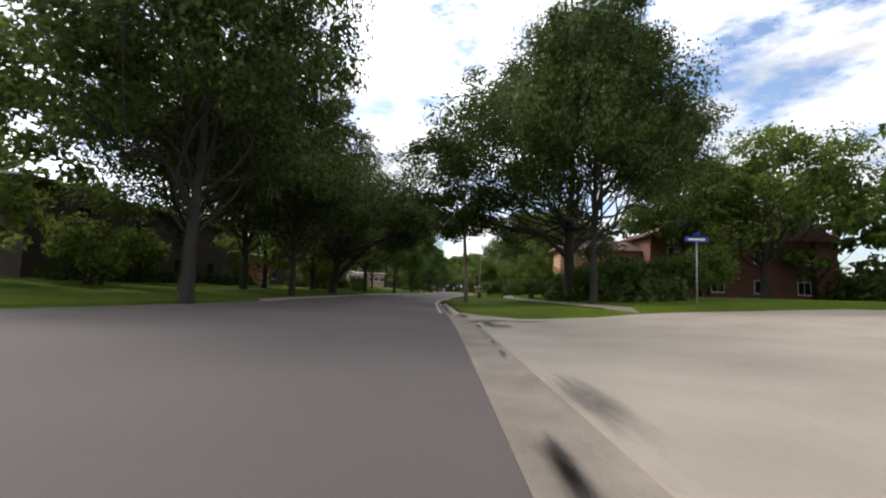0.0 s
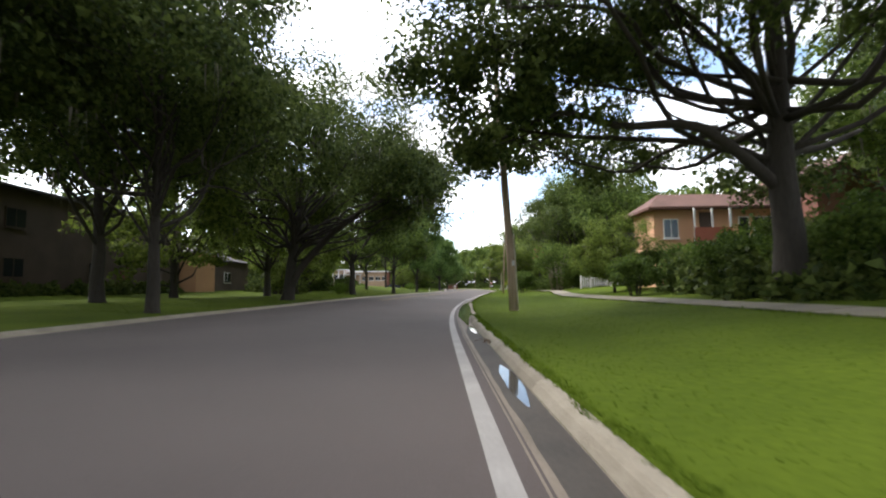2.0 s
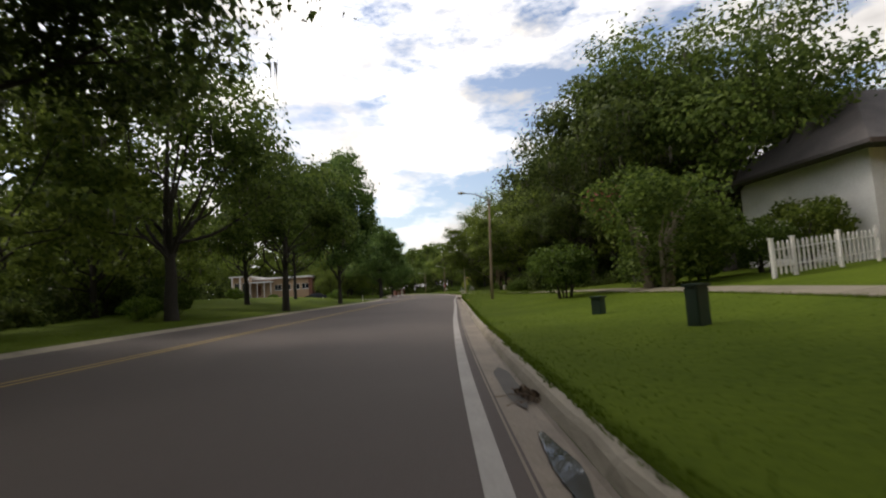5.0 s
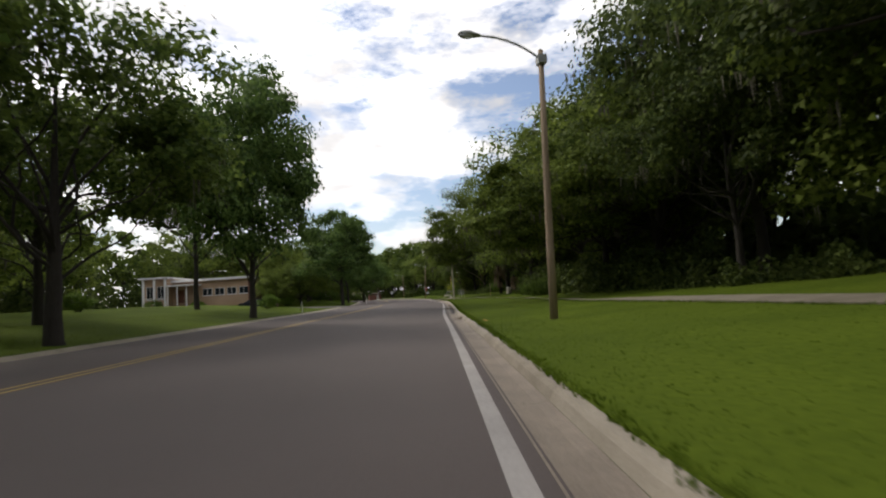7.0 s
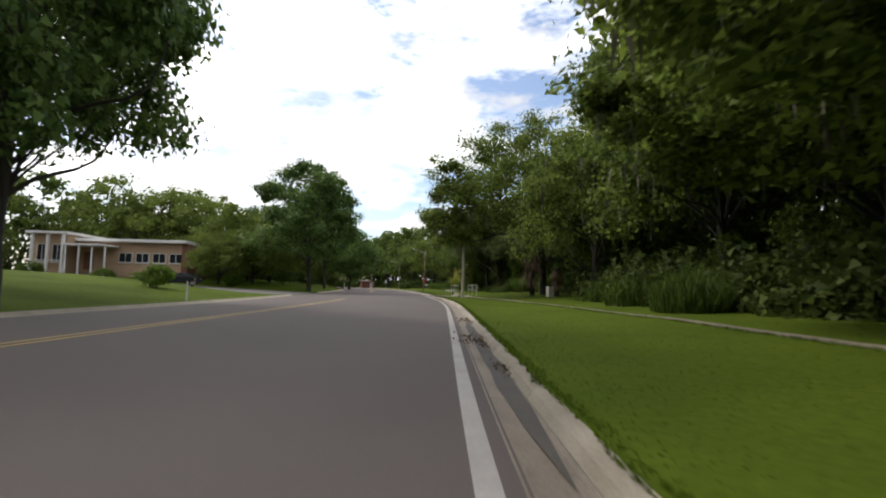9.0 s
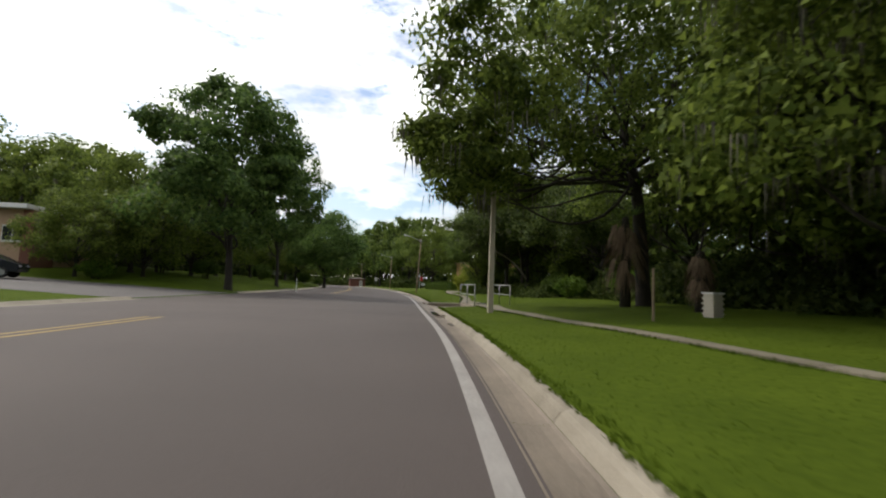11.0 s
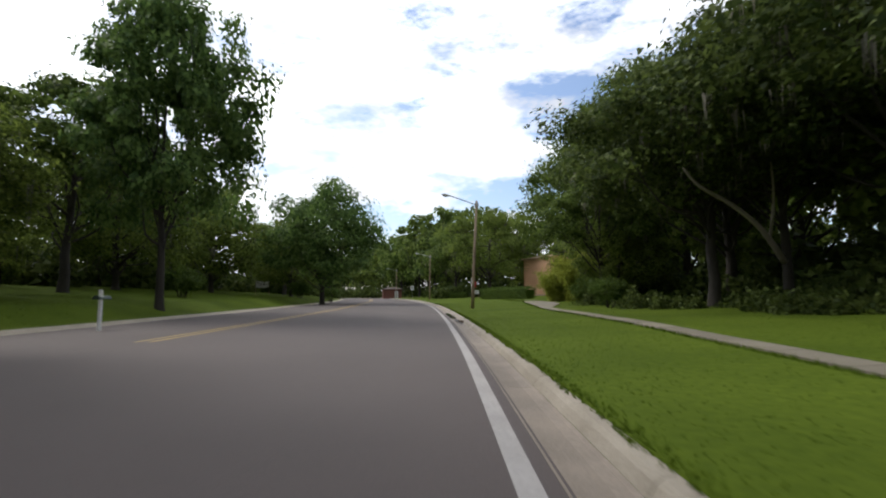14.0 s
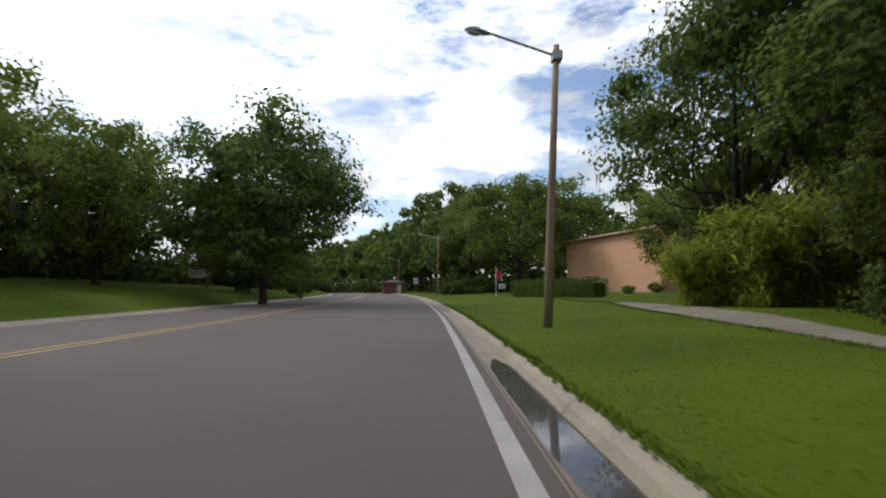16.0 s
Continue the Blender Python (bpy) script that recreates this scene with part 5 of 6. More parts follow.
def utility_box(x, y, w, h, lean=0):
    ob = thing("utility_box", x, y, ground(x, y), 14 + lean, "small dark green utility pedestal on the lawn", "utility box", "green utility boxes")
    part("body", box(-w / 2, w / 2, -w / 2, w / 2, -0.05, h, 0.015), M_GREENBOX, ob)
    part("lid", box(-w / 2 - 0.03, w / 2 + 0.03, -w / 2 - 0.03, w / 2 + 0.03, h, h + 0.05, 0.012), M_GREENBOX, ob)
    return ob


utility_box(4.75, 61.6, 0.26, 0.62)
utility_box(4.95, 66.0, 0.26, 0.40, 20)

# street name sign at the start
sx, sy = 11.4, 21.4
sign = thing("street_sign", sx, sy, ground(sx, sy), -8, "blue street name sign on a thin steel post", "street sign")
part("post", tube([(0, 0, -0.2), (0, 0, 3.05)], [0.03, 0.03], 8), M_GALV, sign, smooth=True)
part("blade", box(-0.50, 0.50, -0.012, 0.012, 3.06, 3.28, 0.004), M_BLUE, sign, "blue name plate")
part("lettering", box(-0.36, 0.36, -0.0165, -0.0135, 3.13, 3.21), M_WHITE, sign, "plain white bar of lettering")
part("cross_blade", box(-0.012, 0.012, -0.42, 0.42, 3.30, 3.50, 0.004), M_BLUE, sign, "blue name plate")

# guard rails of the footbridge over the inlet
def guard_rail(x0, y0, x1, y1, label):
    z = max(ground(x0, y0), 0.17)
    dx, dy = x1 - x0, y1 - y0
    ob = thing("guard_rail", x0, y0, z, 0, label, "guard rail", "steel rails of the footbridge")
    for t in (0, 0.5, 1):
        part("post", tube([(dx * t, dy * t, -0.15), (dx * t, dy * t, 1.02)], [0.027, 0.027], 8), M_GALV, ob, smooth=True)
    for h in (1.02, 0.52):
        part("rail", tube([(0, 0, h), (dx, dy, h)], [0.021, 0.021], 8), M_GALV, ob, smooth=True)
    return ob


guard_rail(11.76, 143.2, 11.70, 147.1, "galvanised tube guard rail beside the pavement")
guard_rail(13.75, 144.0, 13.65, 148.1, "galvanised tube guard rail beside the pavement")
cover = thing("drain_cover", 12.45, 144.6, 0.235, 0, "round dark iron drain cover in the pavement", "drain cover")
part("lid", tube([(0, 0, -0.02), (0, 0, 0.012)], [0.36, 0.35], 24), M_IRON, cover)

# picket fence on the rise before the white house
fx0, fy0, fx1, fy1 = 12.3, 68.9, 17.6, 70.2
fence = thing("picket_fence", fx0, fy0, 0, math.degrees(math.atan2(fy1 - fy0, fx1 - fx0)), "white wooden picket fence on a grassy bank", "fence")
span = math.hypot(fx1 - fx0, fy1 - fy0)


def fence_z(t):
    return ground(fx0 + (fx1 - fx0) * t / span, fy0 + (fy1 - fy0) * t / span) + 0.10


pm = None
for k in range(24):
    t = span * k / 23
    if pm is None:
        bm = bmesh.new()
        outline = [(-0.045, 0), (0.045, 0), (0.045, 1.02), (0, 1.12), (-0.045, 1.02)]
        f = [bm.verts.new((x, -0.011, z)) for x, z in outline]
        b = [bm.verts.new((x, 0.011, z)) for x, z in outline]
        bm.faces.new(f)
        bm.faces.new(b[::-1])
        for i in range(5):
            bm.faces.new((f[i], b[i], b[(i + 1) % 5], f[(i + 1) % 5]))
        p = part("picket", bm, M_WHITE, fence)
        pm = p.data
    else:
        p = new("picket", pm)
        p.parent = fence
    p.matrix_basis = pose(t, -0.03, fence_z(t), 0, random.uniform(-1.5, 1.5), 0)
for t in (0, span * 0.19, span * 0.62, span):
    p = part("post", box(-0.055, 0.055, -0.055, 0.055, -0.25, 1.18, 0.01), M_WHITE, fence)
    p.matrix_basis = pose(t, 0.04, fence_z(t))
    c = part("cap", box(-0.075, 0.075, -0.075, 0.075, 1.18, 1.23, 0.01), M_WHITE, p)
for h in (0.28, 0.84):
    part("rail", tube([(0, 0, fence_z(0) + h), (span / 2, 0, fence_z(span / 2) + h), (span, 0, fence_z(span) + h)], [0.032] * 3, 4), M_WHITE, fence)

# posts and boxes along the wood
vent = thing("vent_stack", 17.6, 134.0, ground(17.6, 134) - 0.2, 10, "short pale louvred vent post on the lawn", "vent post")
part("body", box(-0.2, 0.2, -0.2, 0.2, -0.05, 0.92, 0.02), M_CREAM, vent)
for k in range(5):
    part("louvre", box(-0.23, 0.23, -0.23, 0.23, 0.12 + 0.16 * k, 0.17 + 0.16 * k, 0.01), M_CREAM, vent)
part("cap", box(-0.24, 0.24, -0.24, 0.24, 0.92, 0.98, 0.015), M_WHITE, vent)
marker = thing("marker_post", 15.1, 133.2, ground(15.1, 133.2), 0, "thin weathered wooden marker post", "post")
part("shaft", tube([(0, 0, -0.2), (0, 0, 1.55)], [0.045, 0.04], 6), M_WOODPOLE, marker)

mail = thing("mailbox", -0.75, 166.2, ground(-0.75, 166.2), 0, "white roadside mailbox post with a dark mailbox", "mailbox")
part("post", box(-0.042, 0.042, -0.042, 0.042, -0.2, 1.15, 0.01), M_WHITE, mail)
bm = bmesh.new()
ring0, ring1 = [], []
for k in range(11):
    a = math.pi * k / 10
    ring0.append(bm.verts.new((-0.06 + 0.12 * math.cos(a), -0.12, 0.86 + 0.12 * math.sin(a))))
    ring1.append(bm.verts.new((-0.06 + 0.12 * math.cos(a), 0.40, 0.86 + 0.12 * math.sin(a))))
for k in range(10):
    bm.faces.new((ring0[k], ring0[k + 1], ring1[k + 1], ring1[k]))
bm.faces.new(ring0)
bm.faces.new(ring1[::-1])
bm.faces.new((ring0[0], ring1[0], ring1[-1], ring0[-1]))
part("box", bm, M_GREENBOX, mail, "dark metal mailbox")
stake = thing("marker_post", -5.6, 124.5, ground(-5.6, 124.5), 0, "thin white marker post at the lawn's edge", "marker post")
part("post", tube([(0, 0, -0.2), (0, 0, 0.95)], [0.045, 0.04], 8), M_WHITE, stake)
part("cap", tube([(0, 0, 0.95), (0, 0, 0.99)], [0.05, 0.03], 8), M_WHITE, stake)
mail2 = thing("mailbox", -11.4, 141.2, ground(-11.4, 141.2), 0, "wooden mailbox post on the lawn corner", "mailbox")
part("post", box(-0.05, 0.05, -0.05, 0.05, -0.2, 1.2, 0.01), M_WOODPOLE, mail2)
part("box", box(-0.24, 0.26, -0.11, 0.11, 0.98, 1.24, 0.05), M_GREENBOX, mail2, "dark metal mailbox")

banner = thing("banner_sign", -13.2, 215.8, 1.5, 6, "white vinyl banner strung between two posts on the lawn", "banner")
for k in (-0.85, 0.85):
    part("post", tube([(k, 0, ground(-13.2, 215.8) - 1.7), (k, 0, 1.55)], [0.035, 0.035], 6), M_WOODPOLE, banner)
bm = bmesh.new()
grid = [[bm.verts.new((-0.83 + 1.66 * i / 8, -0.04 - 0.06 * math.sin(math.pi * i / 8), 0.62 + 0.85 * j / 4 - 0.09 * math.sin(math.pi * i / 8))) for i in range(9)] for j in range(5)]
for j in range(4):
    for i in range(8):
        bm.faces.new((grid[j][i], grid[j][i + 1], grid[j + 1][i + 1], grid[j + 1][i]))
bmesh.ops.solidify(bm, geom=bm.faces[:], thickness=0.006)
part("sheet", bm, M_CANVAS, banner, smooth=True)
for z, w in ((1.06, 0.5), (0.88, 0.4)):
    part("print", box(-w, w, -0.112, -0.108, z, z + 0.07), M_BAR, banner, "plain bar of lettering")

rsign = thing("road_sign", 5.6, 246.0, ground(5.6, 246.0), 0, "small white rectangular road sign on a post", "road sign")
part("post", tube([(0, 0, -0.2), (0, 0, 2.6)], [0.035, 0.035], 6), M_GALV, rsign)
part("plate", box(-0.32, 0.32, -0.05, -0.03, 1.75, 2.6, 0.01), M_CANVAS, rsign)
part("print", box(-0.2, 0.2, -0.056, -0.052, 2.1, 2.3), M_BAR, rsign)

flag = thing("banner_post", 15.2, 222.0, ground(15.2, 222.0), 0, "white post with a small red banner", "banner")
part("post", tube([(0, 0, -0.2), (0, 0, 3.1)], [0.04, 0.03], 6), M_WHITE, flag)
part("banner", box(0.05, 0.62, -0.02, 0.02, 1.7, 2.6, 0.01), M_RED, flag)
board = thing("notice_board", 16.1, 224.0, ground(16.1, 224.0), 0, "small white notice board on two legs", "notice board")
for k in (-0.3, 0.3):
    part("leg", tube([(k, 0, -0.2), (k, 0, 1.2)], [0.04, 0.04], 6), M_WOODPOLE, board)
part("panel", box(-0.36, 0.36, -0.06, -0.02, 0.7, 1.2, 0.01), M_CANVAS, board)
part("print", box(-0.25, 0.25, -0.066, -0.062, 0.9, 1.0), M_BAR, board)


# ---- houses ----
def window(parent, x, z, w, h, y, trim=M_WHITE, cols=2):
    fr = part("window", box(x - w / 2, x + w / 2, y - 0.05, y + 0.02, z, z + h, 0.01), trim, parent)
    n = cols
    for i in range(n):
        a = x - w / 2 + 0.07 + i * (w - 0.07) / n
        part("pane", box(a, a + (w - 0.07) / n - 0.07, y - 0.065, y - 0.052, z + 0.07, z + h - 0.07), M_GLASS, fr)
    part("sill", box(x - w / 2 - 0.06, x + w / 2 + 0.06, y - 0.13, y - 0.051, z - 0.07, z - 0.003), trim, fr)
    return fr


def gable_roof(parent, x0, x1, y0, y1, z, rise, over, mat, along_x=True, hip=0.0):
    """Two pitched planes with thickness; hip pulls the ridge's ends in."""
    bm = bmesh.new()
    if along_x:
        ym = (y0 + y1) / 2
        rim = [(x0 - over, y0 - over), (x1 + over, y0 - over), (x1 + over, y1 + over), (x0 - over, y1 + over)]
        ridge = [(x0 - over + hip, ym), (x1 + over - hip, ym)]
    else:
        xm = (x0 + x1) / 2
        rim = [(x1 + over, y0 - over), (x1 + over, y1 + over), (x0 - over, y1 + over), (x0 - over, y0 - over)]
        ridge = [(xm, y0 - over + hip), (xm, y1 + over - hip)]
    lo = [bm.verts.new((*p, z)) for p in rim]
    hi = [bm.verts.new((*p, z + 0.16)) for p in rim]
    rr = [bm.verts.new((*p, z + rise + 0.16)) for p in ridge]
    bm.faces.new((hi[0], hi[1], rr[1], rr[0]))
    bm.faces.new((hi[2], hi[3], rr[0], rr[1]))
    bm.faces.new((hi[1], hi[2], rr[1]))
    bm.faces.new((hi[3], hi[0], rr[0]))
    bm.faces.new(lo[::-1])
    for i in range(4):
        bm.faces.new((lo[i], lo[(i + 1) % 4], hi[(i + 1) % 4], hi[i]))
    return part("roof", bm, mat, parent)


def chimney(roof, x, y, z0, z1):
    part("chimney", box(x - 0.4, x + 0.4, y - 0.3, y + 0.3, z0, z1, 0.02), M_REDBRICK, roof)


# red-brown house behind the oaks on the near side
hz = ground(16, 55)
house_r = thing("house", 0, 0, 0, 0, "red-brown two-storey house with a peach wing behind dark shrubs", "house")
part("wall", box(13.0, 22.0, 53.0, 56.4, hz - 0.5, hz + 4.9), M_ORANGE, house_r, "peach stucco wing")
part("wall", box(22.0, 42.0, 50.6, 64.0, hz - 0.5, hz + 6.5), M_REDBRICK, house_r, "dark red-brown walls")
gable_roof(house_r, 13.0, 22.0, 53.0, 56.4, hz + 4.9, 1.2, 0.5, M_ROOF_RED, True, 1.6)
gable_roof(house_r, 22.0, 42.0, 50.6, 64.0, hz + 6.5, 3.9, 0.6, M_ROOF_RED, False, 0.0)
balcony = part("balcony", box(15.2, 17.6, 52.0, 52.99, hz + 2.55, hz + 2.7), M_REDBRICK, house_r, "red-painted balcony")
part("panel", box(15.2, 17.6, 52.0, 52.06, hz + 2.71, hz + 3.6), M_REDPAINT, balcony)
for k in range(3):
    part("post", box(15.2 + 1.15 * k, 15.3 + 1.15 * k, 52.07, 52.17, hz + 2.71, hz + 4.85), M_WHITE, balcony)
part("door", box(16.0, 16.9, 52.93, 52.985, hz + 2.71, hz + 4.7, 0.01), M_BROWN, house_r)
window(house_r, 20.2, hz + 3.0, 1.4, 1.4, 52.98)
window(house_r, 14.1, hz + 3.0, 1.0, 1.3, 52.98)
window(house_r, 18.9, hz + 3.0, 0.7, 1.4, 52.98, M_WHITE, 1)
window(house_r, 17.6, hz + 0.4, 1.6, 1.3, 52.98)
for k in range(4):
    window(house_r, 24.5 + 4.6 * k, hz + 4.0, 1.4, 1.4, 50.58)
    window(house_r, 24.5 + 4.6 * k, hz + 0.8, 1.4, 1.4, 50.58)

# white house beside the picket fence
wz = ground(20, 70)
house_w = thing("house", 0, 0, 0, 0, "white rendered house wall above a grassy bank", "house")
part("wall", box(19.3, 34.0, 71.6, 79.0, wz - 0.6, wz + 4.5), M_WHITE, house_w)
gable_roof(house_w, 19.3, 34.0, 71.6, 79.0, wz + 4.5, 3.8, 0.9, M_ROOF, True, 4.6)
part("fascia", box(18.42, 34.88, 70.66, 70.695, wz + 4.46, wz + 4.66), M_BROWN, house_w, "dark eaves board")
part("gate_post", box(18.5, 18.68, 70.1, 70.28, wz - 0.4, wz + 2.6, 0.02), M_WHITE, house_w, "tall white gate post")
window(house_w, 24.5, wz + 1.6, 1.6, 1.2, 71.58)

# long dark house and its peach-coloured neighbour across the road
def side_window(parent, y, z, w, h, x, trim):
    """A window in a wall that faces the road."""
    fr = part("window", box(x - 0.02, x + 0.05, y - w / 2, y + w / 2, z, z + h, 0.01), trim, parent)
    for i in range(2):
        a = y - w / 2 + 0.07 + i * (w - 0.07) / 2
        part("pane", box(x + 0.052, x + 0.065, a, a + (w - 0.07) / 2 - 0.07, z + 0.07, z + h - 0.07), M_GLASS, fr)
    part("sill", box(x + 0.051, x + 0.13, y - w / 2 - 0.06, y + w / 2 + 0.06, z - 0.07, z - 0.003), trim, fr)


lz = ground(-30, 60)
house_d = thing("house", 0, 0, 0, 0, "long dark brown house in deep shade under oaks", "house")
part("wall", box(-39.5, -28.5, 32.0, 69.5, lz - 0.8, lz + 6.7), M_BROWN, house_d)
gable_roof(house_d, -39.5, -28.5, 32.0, 69.5, lz + 6.7, 1.1, 0.5, M_ROOF, False, 4.0)
for k in range(5):
    for zz in (1.0, 4.2):
        side_window(house_d, 37.0 + 7.0 * k, lz + zz, 1.5, 1.3, -28.5, M_BROWN)
part("door", box(-28.49, -28.43, 60.8, 61.8, lz, lz + 2.05, 0.01), M_REDBRICK, house_d)
oz = ground(-28, 72)
house_o = thing("house", 0, 0, 0, 0, "peach-coloured house wall glimpsed between trunks", "house")
part("wall", box(-36.0, -27.0, 69.9, 73.8, oz - 0.6, oz + 4.0), M_ORANGE, house_o)
part("wing", box(-37.0, -28.6, 73.8, 86.0, oz - 0.6, oz + 3.6), M_BROWN, house_o, "dark brown boarded wing")
gable_roof(house_o, -36.0, -27.0, 69.9, 73.8, oz + 4.0, 0.6, 0.3, M_ROOF, True, 1.5)
gable_roof(house_o, -37.0, -28.6, 74.2, 86.0, oz + 3.6, 1.5, 0.4, M_ROOF, False, 3.0)
side_window(house_o, 80.0, oz + 1.0, 1.6, 1.3, -28.6, M_WHITE)

# low pale house beyond the lawn across the road
cz = 2.35
house_c = thing("house", -1.2, 0, 0, 0, "low tan bungalow with white roof edge and white-columned porch", "house")
part("wall", box(-30.4, -18.6, 159.5, 168.0, cz - 2.8, cz + 3.35), M_TAN, house_c)
part("wing", box(-33.8, -30.4, 157.5, 168.0, cz - 2.8, cz + 3.95), M_TAN, house_c, "tan boarded wing")
part("roof", box(-30.39, -18.0, 158.7, 168.6, cz + 3.35, cz + 3.7, 0.03), M_WHITE, house_c, "flat roof with a white fascia")
part("wing_roof", box(-34.3, -29.9, 156.6, 168.6, cz + 3.95, cz + 4.2, 0.03), M_WHITE, house_c)
part("awning", box(-30.2, -25.8, 156.4, 159.4, cz + 2.65, cz + 2.85, 0.02), M_WHITE, house_c, "white metal awning")
for k in range(4):
    part("column", box(-30.0 + 1.38 * k, -29.86 + 1.38 * k, 156.5, 156.64, cz - 1.9, cz + 2.65), M_WHITE, house_c)
for k in range(3):
    part("porch_post", box(-33.8 + 1.6 * k, -33.55 + 1.6 * k, 156.8, 157.1, cz - 1.9, cz + 3.95), M_WHITE, house_c)
for k in range(4):
    window(house_c, -25.0 + 1.9 * k, cz + 0.9, 1.5, 1.2, 159.48)
for k in (-32.9, -31.3):
    window(house_c, k, cz + 0.7, 1.1, 2.1, 157.48)
part("brick_end", box(-18.59, -17.9, 159.3, 162.0, cz - 2.8, cz + 3.3), M_REDBRICK, house_c, "red brick pier")
part("porch_rail", box(-33.54, -30.6, 156.9, 157.0, cz + 0.85, cz + 0.95), M_WHITE, house_c)
part("door", box(-29.6, -28.6, 159.42, 159.49, cz, cz + 2.05, 0.01), M_REDBRICK, house_c)

# peach building with a plain long wall beyond the last lamp
bx0, by0, bx1, by1 = 23.6, 225.0, 27.6, 211.0
bz = ground(24, 222) - 0.1
run = math.hypot(bx1 - bx0, by1 - by0)
hall = thing("building", bx0, by0, bz, math.degrees(math.atan2(by1 - by0, bx1 - bx0)), "plain peach stucco building with a thin dark roof edge", "building")
part("wall", box(0, run, 0, 14, -0.6, 5.6), M_ORANGE, hall)
part("roof", box(-0.4, run + 0.4, -0.4, 14.4, 5.6, 5.78, 0.03), M_ROOF, hall)
part("fascia", box(-0.42, run + 0.42, -0.44, -0.405, 5.58, 5.77), M_TAN, hall)
part("downpipe", tube([(0.3, -0.09, -0.3), (0.3, -0.09, 5.55)], [0.05, 0.05], 8), M_ORANGE, hall)
part("side_door", box(-0.06, -0.005, 3.0, 4.0, 0, 2.05), M_BROWN, hall)
part("plinth", box(-0.03, run + 0.03, -0.04, -0.004, -0.6, 0.35), M_TAN, hall)

# small house fronts far along the road
far_z = ground(1.2, 268)
far_house = thing("house", -0.6, 276.0, far_z, 8, "small far red-brown house with a white door under trees", "house")
part("wall", box(-2.4, 2.4, 0, 5, -1, 2.2), M_REDBRICK, far_house)
gable_roof(far_house, -2.4, 2.4, 0, 5, 2.2, 0.5, 0.4, M_BROWN, True, 2.0)
part("door", box(0.6, 1.5, -0.06, -0.005, -0.2, 1.9), M_WHITE, far_house)


# ---- hedge ----
def hedge(x0, y0, x1, y1, h, w, seed, label):
    rnd_h = np.random.default_rng(seed)
    run_h = math.hypot(x1 - x0, y1 - y0)
    ob = thing("hedge", x0, y0, ground((x0 + x1) / 2, (y0 + y1) / 2), math.degrees(math.atan2(y1 - y0, x1 - x0)), label, "hedge")
    bm = box(0.15, run_h - 0.15, -w / 2 + 0.18, w / 2 - 0.18, -0.1, h - 0.18)
    bmesh.ops.subdivide_edges(bm, edges=bm.edges[:], cuts=5, use_grid_fill=True)
    for v in bm.verts:
        v.co += Vector((0, noise.noise(v.co * 1.4) * 0.12, noise.noise(v.co * 1.1) * 0.12))
    part("core", bm, M_SHRUB, ob)
    n = int(run_h * 900)
    side = rnd_h.integers(0, 3, n)
    x = rnd_h.uniform(0, run_h, n)
    bulge = 0.10 * np.sin(x * 2.3 + seed) + 0.07 * np.sin(x * 5.1)
    y = np.where(side == 0, -w / 2, np.where(side == 1, w / 2, rnd_h.uniform(-w / 2, w / 2, n))) + rnd_h.normal(size=n) * 0.06
    z = np.where(side == 2, h + bulge, rnd_h.uniform(0.02, h, n)) + rnd_h.normal(size=n) * 0.05
    tagged(part("foliage", leaf_mesh("foliage", np.column_stack([x, y, z]), 0.13, M_SHRUB, rnd_h, 0.0), M_SHRUB, ob), kind="stuff")
    return ob


hedge(16.2, 214.0, 20.0, 203.5, 1.25, 1.3, 3, "clipped dark green hedge before the peach building")
hedge(9.5, 240.0, 15.5, 236.0, 0.9, 1.2, 5, "low clipped hedge far along the verge")


# ---- parked cars ----
def car(x, y, rz, paint, label):
    ob = thing("car", x, y, ground(x, y), rz, label, "car")
    prof = [(-2.1, 0.35), (-2.2, 0.7), (-2.1, 0.95), (-1.35, 1.02), (-0.75, 1.42), (0.75, 1.45), (1.5, 1.0), (2.1, 0.9), (2.2, 0.6), (2.1, 0.35)]
    bm = bmesh.new()
    f = [bm.verts.new((px, -0.85 + (0.14 if pz > 1.1 else 0), pz)) for px, pz in prof]
    b = [bm.verts.new((px, 0.85 - (0.14 if pz > 1.1 else 0), pz)) for px, pz in prof]
    bm.faces.new(f)
    bm.faces.new(b[::-1])
    for i in range(len(prof)):
        j = (i + 1) % len(prof)
        bm.faces.new((f[i], b[i], b[j], f[j]))
    bmesh.ops.bevel(bm, geom=bm.edges[:], offset=0.05, segments=2, affect='EDGES')
    part("body", bm, paint, ob, smooth=False)
    for s in (-1, 1):
        part("side_window", box(-0.95, 1.1, s * 0.79 - 0.01, s * 0.79 + 0.01, 1.02, 1.30, 0.008), M_GLASS, ob)
        for px in (-1.35, 1.35):
            wheel = part("wheel", tube([(px, s * 0.68, 0.33), (px, s * 0.88, 0.33)], [0.33, 0.33], 18), M_BLACK, ob)
            part("rim", tube([(px, s * 0.885, 0.33), (px, s * 0.90, 0.33)], [0.2, 0.19], 14), M_GALV, wheel)
    for s in (-0.6, 0.6):
        part("headlight", box(2.12, 2.19, s - 0.16, s + 0.16, 0.68, 0.8, 0.02), M_LENS, ob)
        part("tail_light", box(-2.19, -2.12, s - 0.16, s + 0.16, 0.75, 0.9, 0.02), M_RED, ob)
    return ob


car(-17.2, 152.5, 15, M_CARPAINT, "dark parked car beside the bungalow")
car(-18.5, 246.0, 60, M_CARWHITE, "white parked car far beneath the trees")


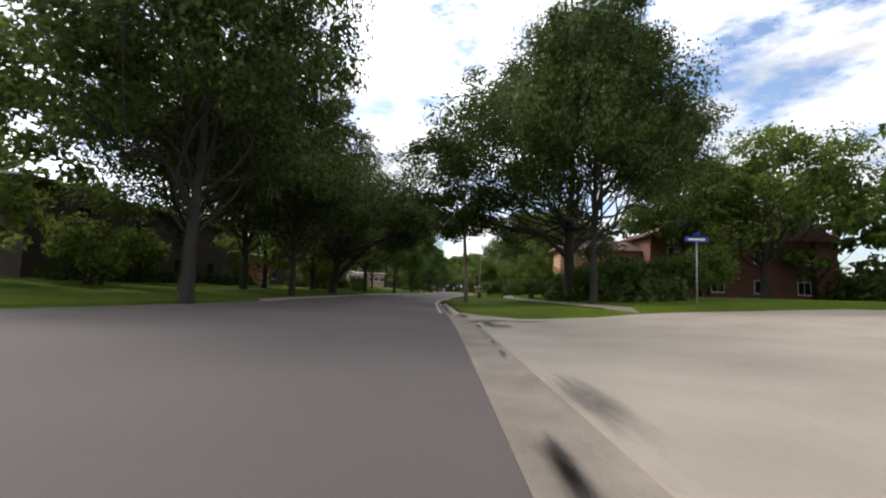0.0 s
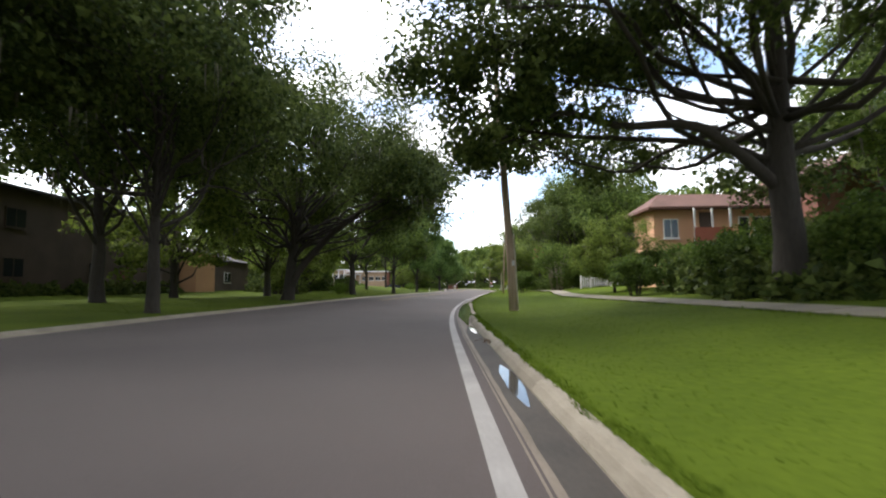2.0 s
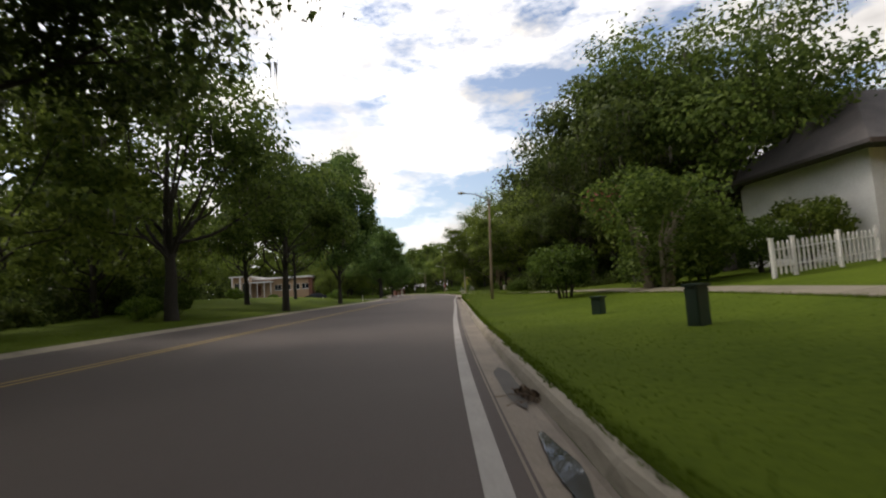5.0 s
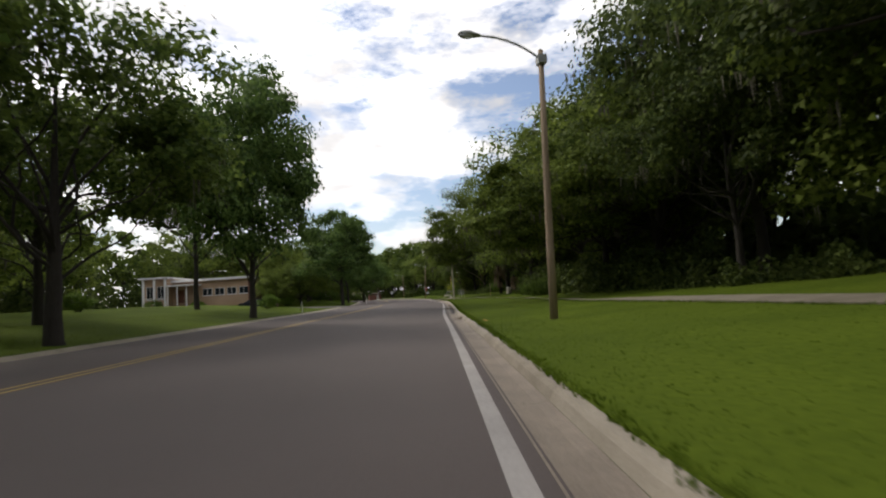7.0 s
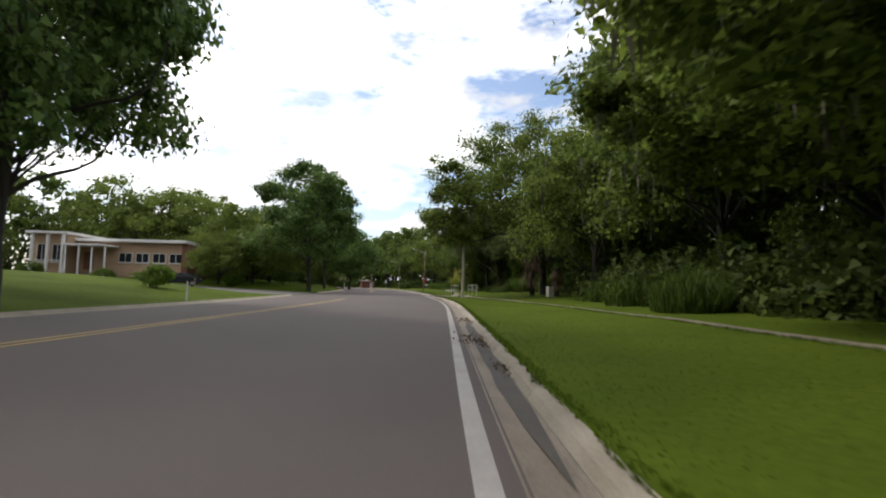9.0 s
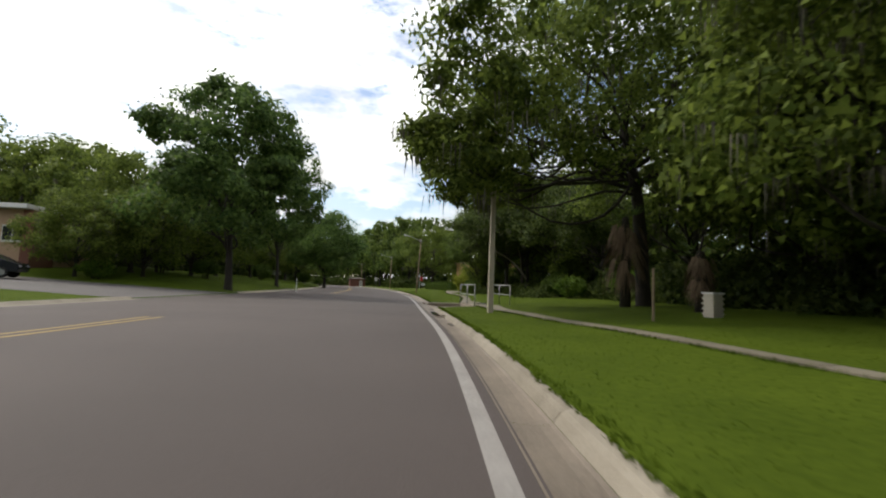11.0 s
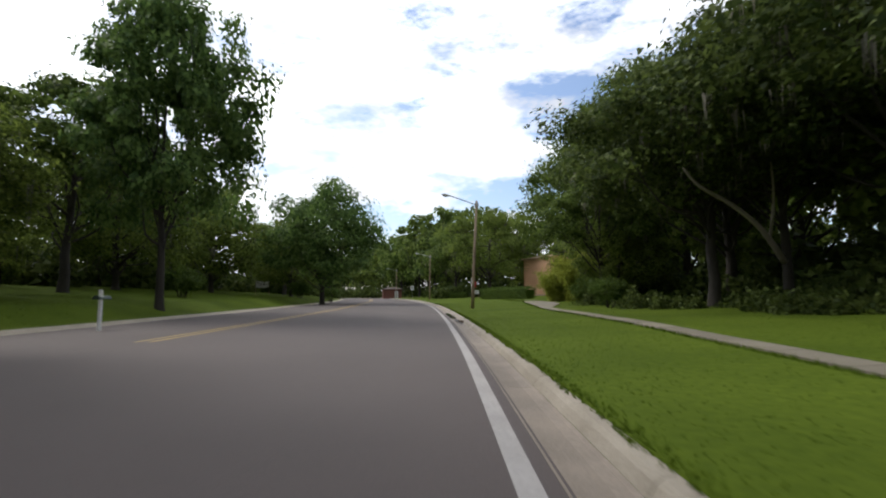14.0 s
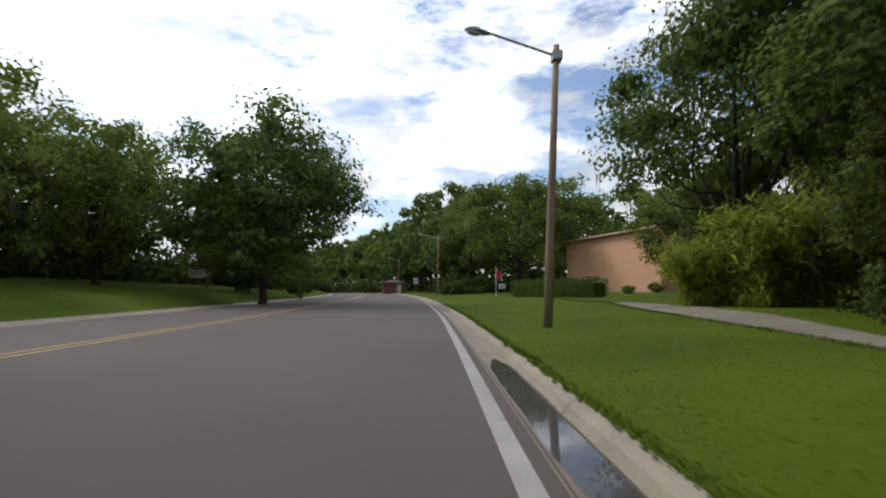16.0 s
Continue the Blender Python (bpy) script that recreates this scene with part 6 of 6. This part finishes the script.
# ---- small litter ----
def litter(x, y, r, n, seed):
    rnd_l = np.random.default_rng(seed)
    ob = thing("leaf_litter", x, y, -0.02, 0, "small heap of dead leaves and twigs in the gutter", "leaf litter", "leaf litter in the gutter", "stuff")
    p = rnd_l.normal(size=(n, 3)) * np.array([r * 0.35, r, 0.012]) + np.array([0, 0, 0.02])
    p[:, 2] = np.abs(p[:, 2]) + 0.012
    tagged(part("litter", leaf_mesh("litter", p, 0.07, M_TWIG, rnd_l, 0), M_TWIG, ob), kind="stuff")
    bm = bmesh.new()
    for k in range(4):
        a = rnd_l.uniform(0, 6.28)
        px, py = rnd_l.normal() * r * 0.3, rnd_l.normal() * r * 0.6
        tube([(px, py, 0.02), (px + 0.15 * math.cos(a), py + 0.15 * math.sin(a), 0.035), (px + 0.3 * math.cos(a + 0.3), py + 0.3 * math.sin(a + 0.3), 0.02)], [0.006, 0.005, 0.003], 4, bm)
    tagged(part("twig", bm, M_TWIG, ob), kind="stuff")


for y, d, r, n, s in ((58.8, 0.62, 0.16, 160, 1), (95.3, 0.80, 0.35, 150, 2), (107.0, 0.72, 0.7, 320, 3), (104.0, 0.78, 0.35, 160, 4), (112.5, 0.75, 0.6, 240, 5),
                      (137.0, 0.70, 0.5, 160, 6), (148.6, 0.6, 0.3, 60, 7), (170.2, 0.62, 0.3, 70, 8), (19.8, 1.0, 0.25, 80, 9), (16.2, 1.15, 0.3, 90, 10), (30.6, 0.72, 0.2, 90, 11)):
    litter(edge(y) + d, y, r, n, s)

# ---- cut grass blades on the verges ----
def blades(name, count, d_of, y0, y1, seed, height):
    rnd_g = np.random.default_rng(seed)
    ys = rnd_g.uniform(y0, y1, count)
    u = rnd_g.random(count)
    ang = rnd_g.uniform(0, 6.283, count)
    hh = height * rnd_g.uniform(0.45, 1.25, count)
    ww = rnd_g.uniform(0.006, 0.013, count)
    bend = rnd_g.uniform(0.0, 0.05, count)
    out = np.empty((count, 3, 3), np.float32)
    keep = np.ones(count, bool)
    for i in range(count):
        y = float(ys[i])
        d = d_of(float(u[i]), y)
        wo = walk_off(y)
        if 37.5 < y < 49 and 0 < d < 0.93:
            keep[i] = False
            continue
        if (d > 0 and (y < side_end(d) + 0.15 or (y < 195 and wo - 0.03 < d < wo + walk_width(y) + 0.03) or (INLET[0] - 0.15 < y < INLET[1] + 0.15 and d < 3.0 and y > inlet_near(d) - 0.2))) or (d < 0 and MOUTH[0] - 0.5 < y < MOUTH[1] + 0.5):
            keep[i] = False
            continue
        x, z = edge(y) + d, terrain(d, y) - 0.01
        c, s = math.cos(ang[i]), math.sin(ang[i])
        out[i] = ((x - ww[i] * c, y - ww[i] * s, z), (x + ww[i] * c, y + ww[i] * s, z), (x - bend[i] * s, y + bend[i] * c, z + hh[i]))
    out = out[keep]
    n = len(out)
    me = bpy.data.meshes.new(name)
    me.vertices.add(3 * n)
    me.vertices.foreach_set("co", out.reshape(-1))
    me.loops.add(3 * n)
    me.loops.foreach_set("vertex_index", np.arange(3 * n, dtype=np.int32))
    me.polygons.add(n)
    me.polygons.foreach_set("loop_start", np.arange(0, 3 * n, 3, dtype=np.int32))
    me.update(calc_edges=True)
    me.materials.append(M_GRASS)
    ob = new(name, me)
    tagged(ob, "short bright green grass blades on the mown verge", "grass", "", "stuff")


blades("grass", 150000, lambda u, y: 0.87 + 9.0 * u ** 1.7, 18.5, 200.0, 1, 0.032)
blades("grass", 40000, lambda u, y: left_edge(y) - 0.3 - 8.0 * u, 40.0, 215.0, 2, 0.06)
blades("grass", 32000, lambda u, y: 0.80 + 0.16 * u + 0.07 * noise.noise((y * 1.3, 2.0, 0)) + 0.05 * noise.noise((y * 5.0, 4.0, 0)), 20.8, 200.0, 3, 0.044)
# uncut fringe over the pavement's edges
blades("grass", 40000, lambda u, y: walk_off(y) - 0.16 + 0.30 * u + 0.10 * noise.noise((y * 0.9, 6.0, 0)), 21.0, 204.0, 4, 0.085)

# ---- a dead leaf on the verge ----
bm = bmesh.new()
rows_of = []
for k in range(7):
    u = k / 6
    half = 0.06 * math.sin(math.pi * min(1, u * 0.92 + 0.06)) * (0.75 + 0.25 * (k % 2))
    lift = 0.02 + 0.05 * u * u
    rows_of.append([bm.verts.new((-half, 0.17 * u - 0.085, lift + half * 0.45)), bm.verts.new((0, 0.17 * u - 0.085, lift)), bm.verts.new((half, 0.17 * u - 0.085, lift + half * 0.6))])
for a, b in zip(rows_of, rows_of[1:]):
    for i in (0, 1):
        bm.faces.new((a[i], a[i + 1], b[i + 1], b[i]))
leaf = thing("dead_leaf", 5.04, 90.5, ground(5.04, 90.5) + 0.01, 35, "curled yellow-brown dead leaf on the grass", "leaf")
part("blade", bm, M_DRYLEAF, leaf)
part("stalk", tube([(0, -0.08, 0.02), (0.015, -0.12, 0.03), (0.01, -0.15, 0.02)], [0.006, 0.005, 0.004], 5), M_DRYLEAF, leaf)

# ---- small white flecks on the road ----
fleck_rnd = random.Random(31)
for x, y in ((6.6, 143.9), (7.84, 145.6), (8.92, 144.9), (8.9, 145.7), (8.9, 146.4), (5.6, 147.4)):
    bm = bmesh.new()
    made = bmesh.ops.create_circle(bm, cap_ends=True, segments=7, radius=0.035)["verts"]
    for v in made:
        v.co = Vector((v.co.x * fleck_rnd.uniform(0.6, 1.2), v.co.y * fleck_rnd.uniform(0.7, 1.3), 0))
    top = bmesh.ops.extrude_face_region(bm, geom=bm.faces[:])["geom"]
    for v in top:
        if isinstance(v, bmesh.types.BMVert):
            v.co.z += 0.006
    fleck = solid("paint_fleck", bm, M_WHITE_LINE, "small pale fleck of paint on the asphalt", "paint fleck", "paint flecks on the road")
    fleck.matrix_basis = pose(x, y, road_z(x - edge(y), y) + 0.004, 0, 0, fleck_rnd.uniform(0, 180))
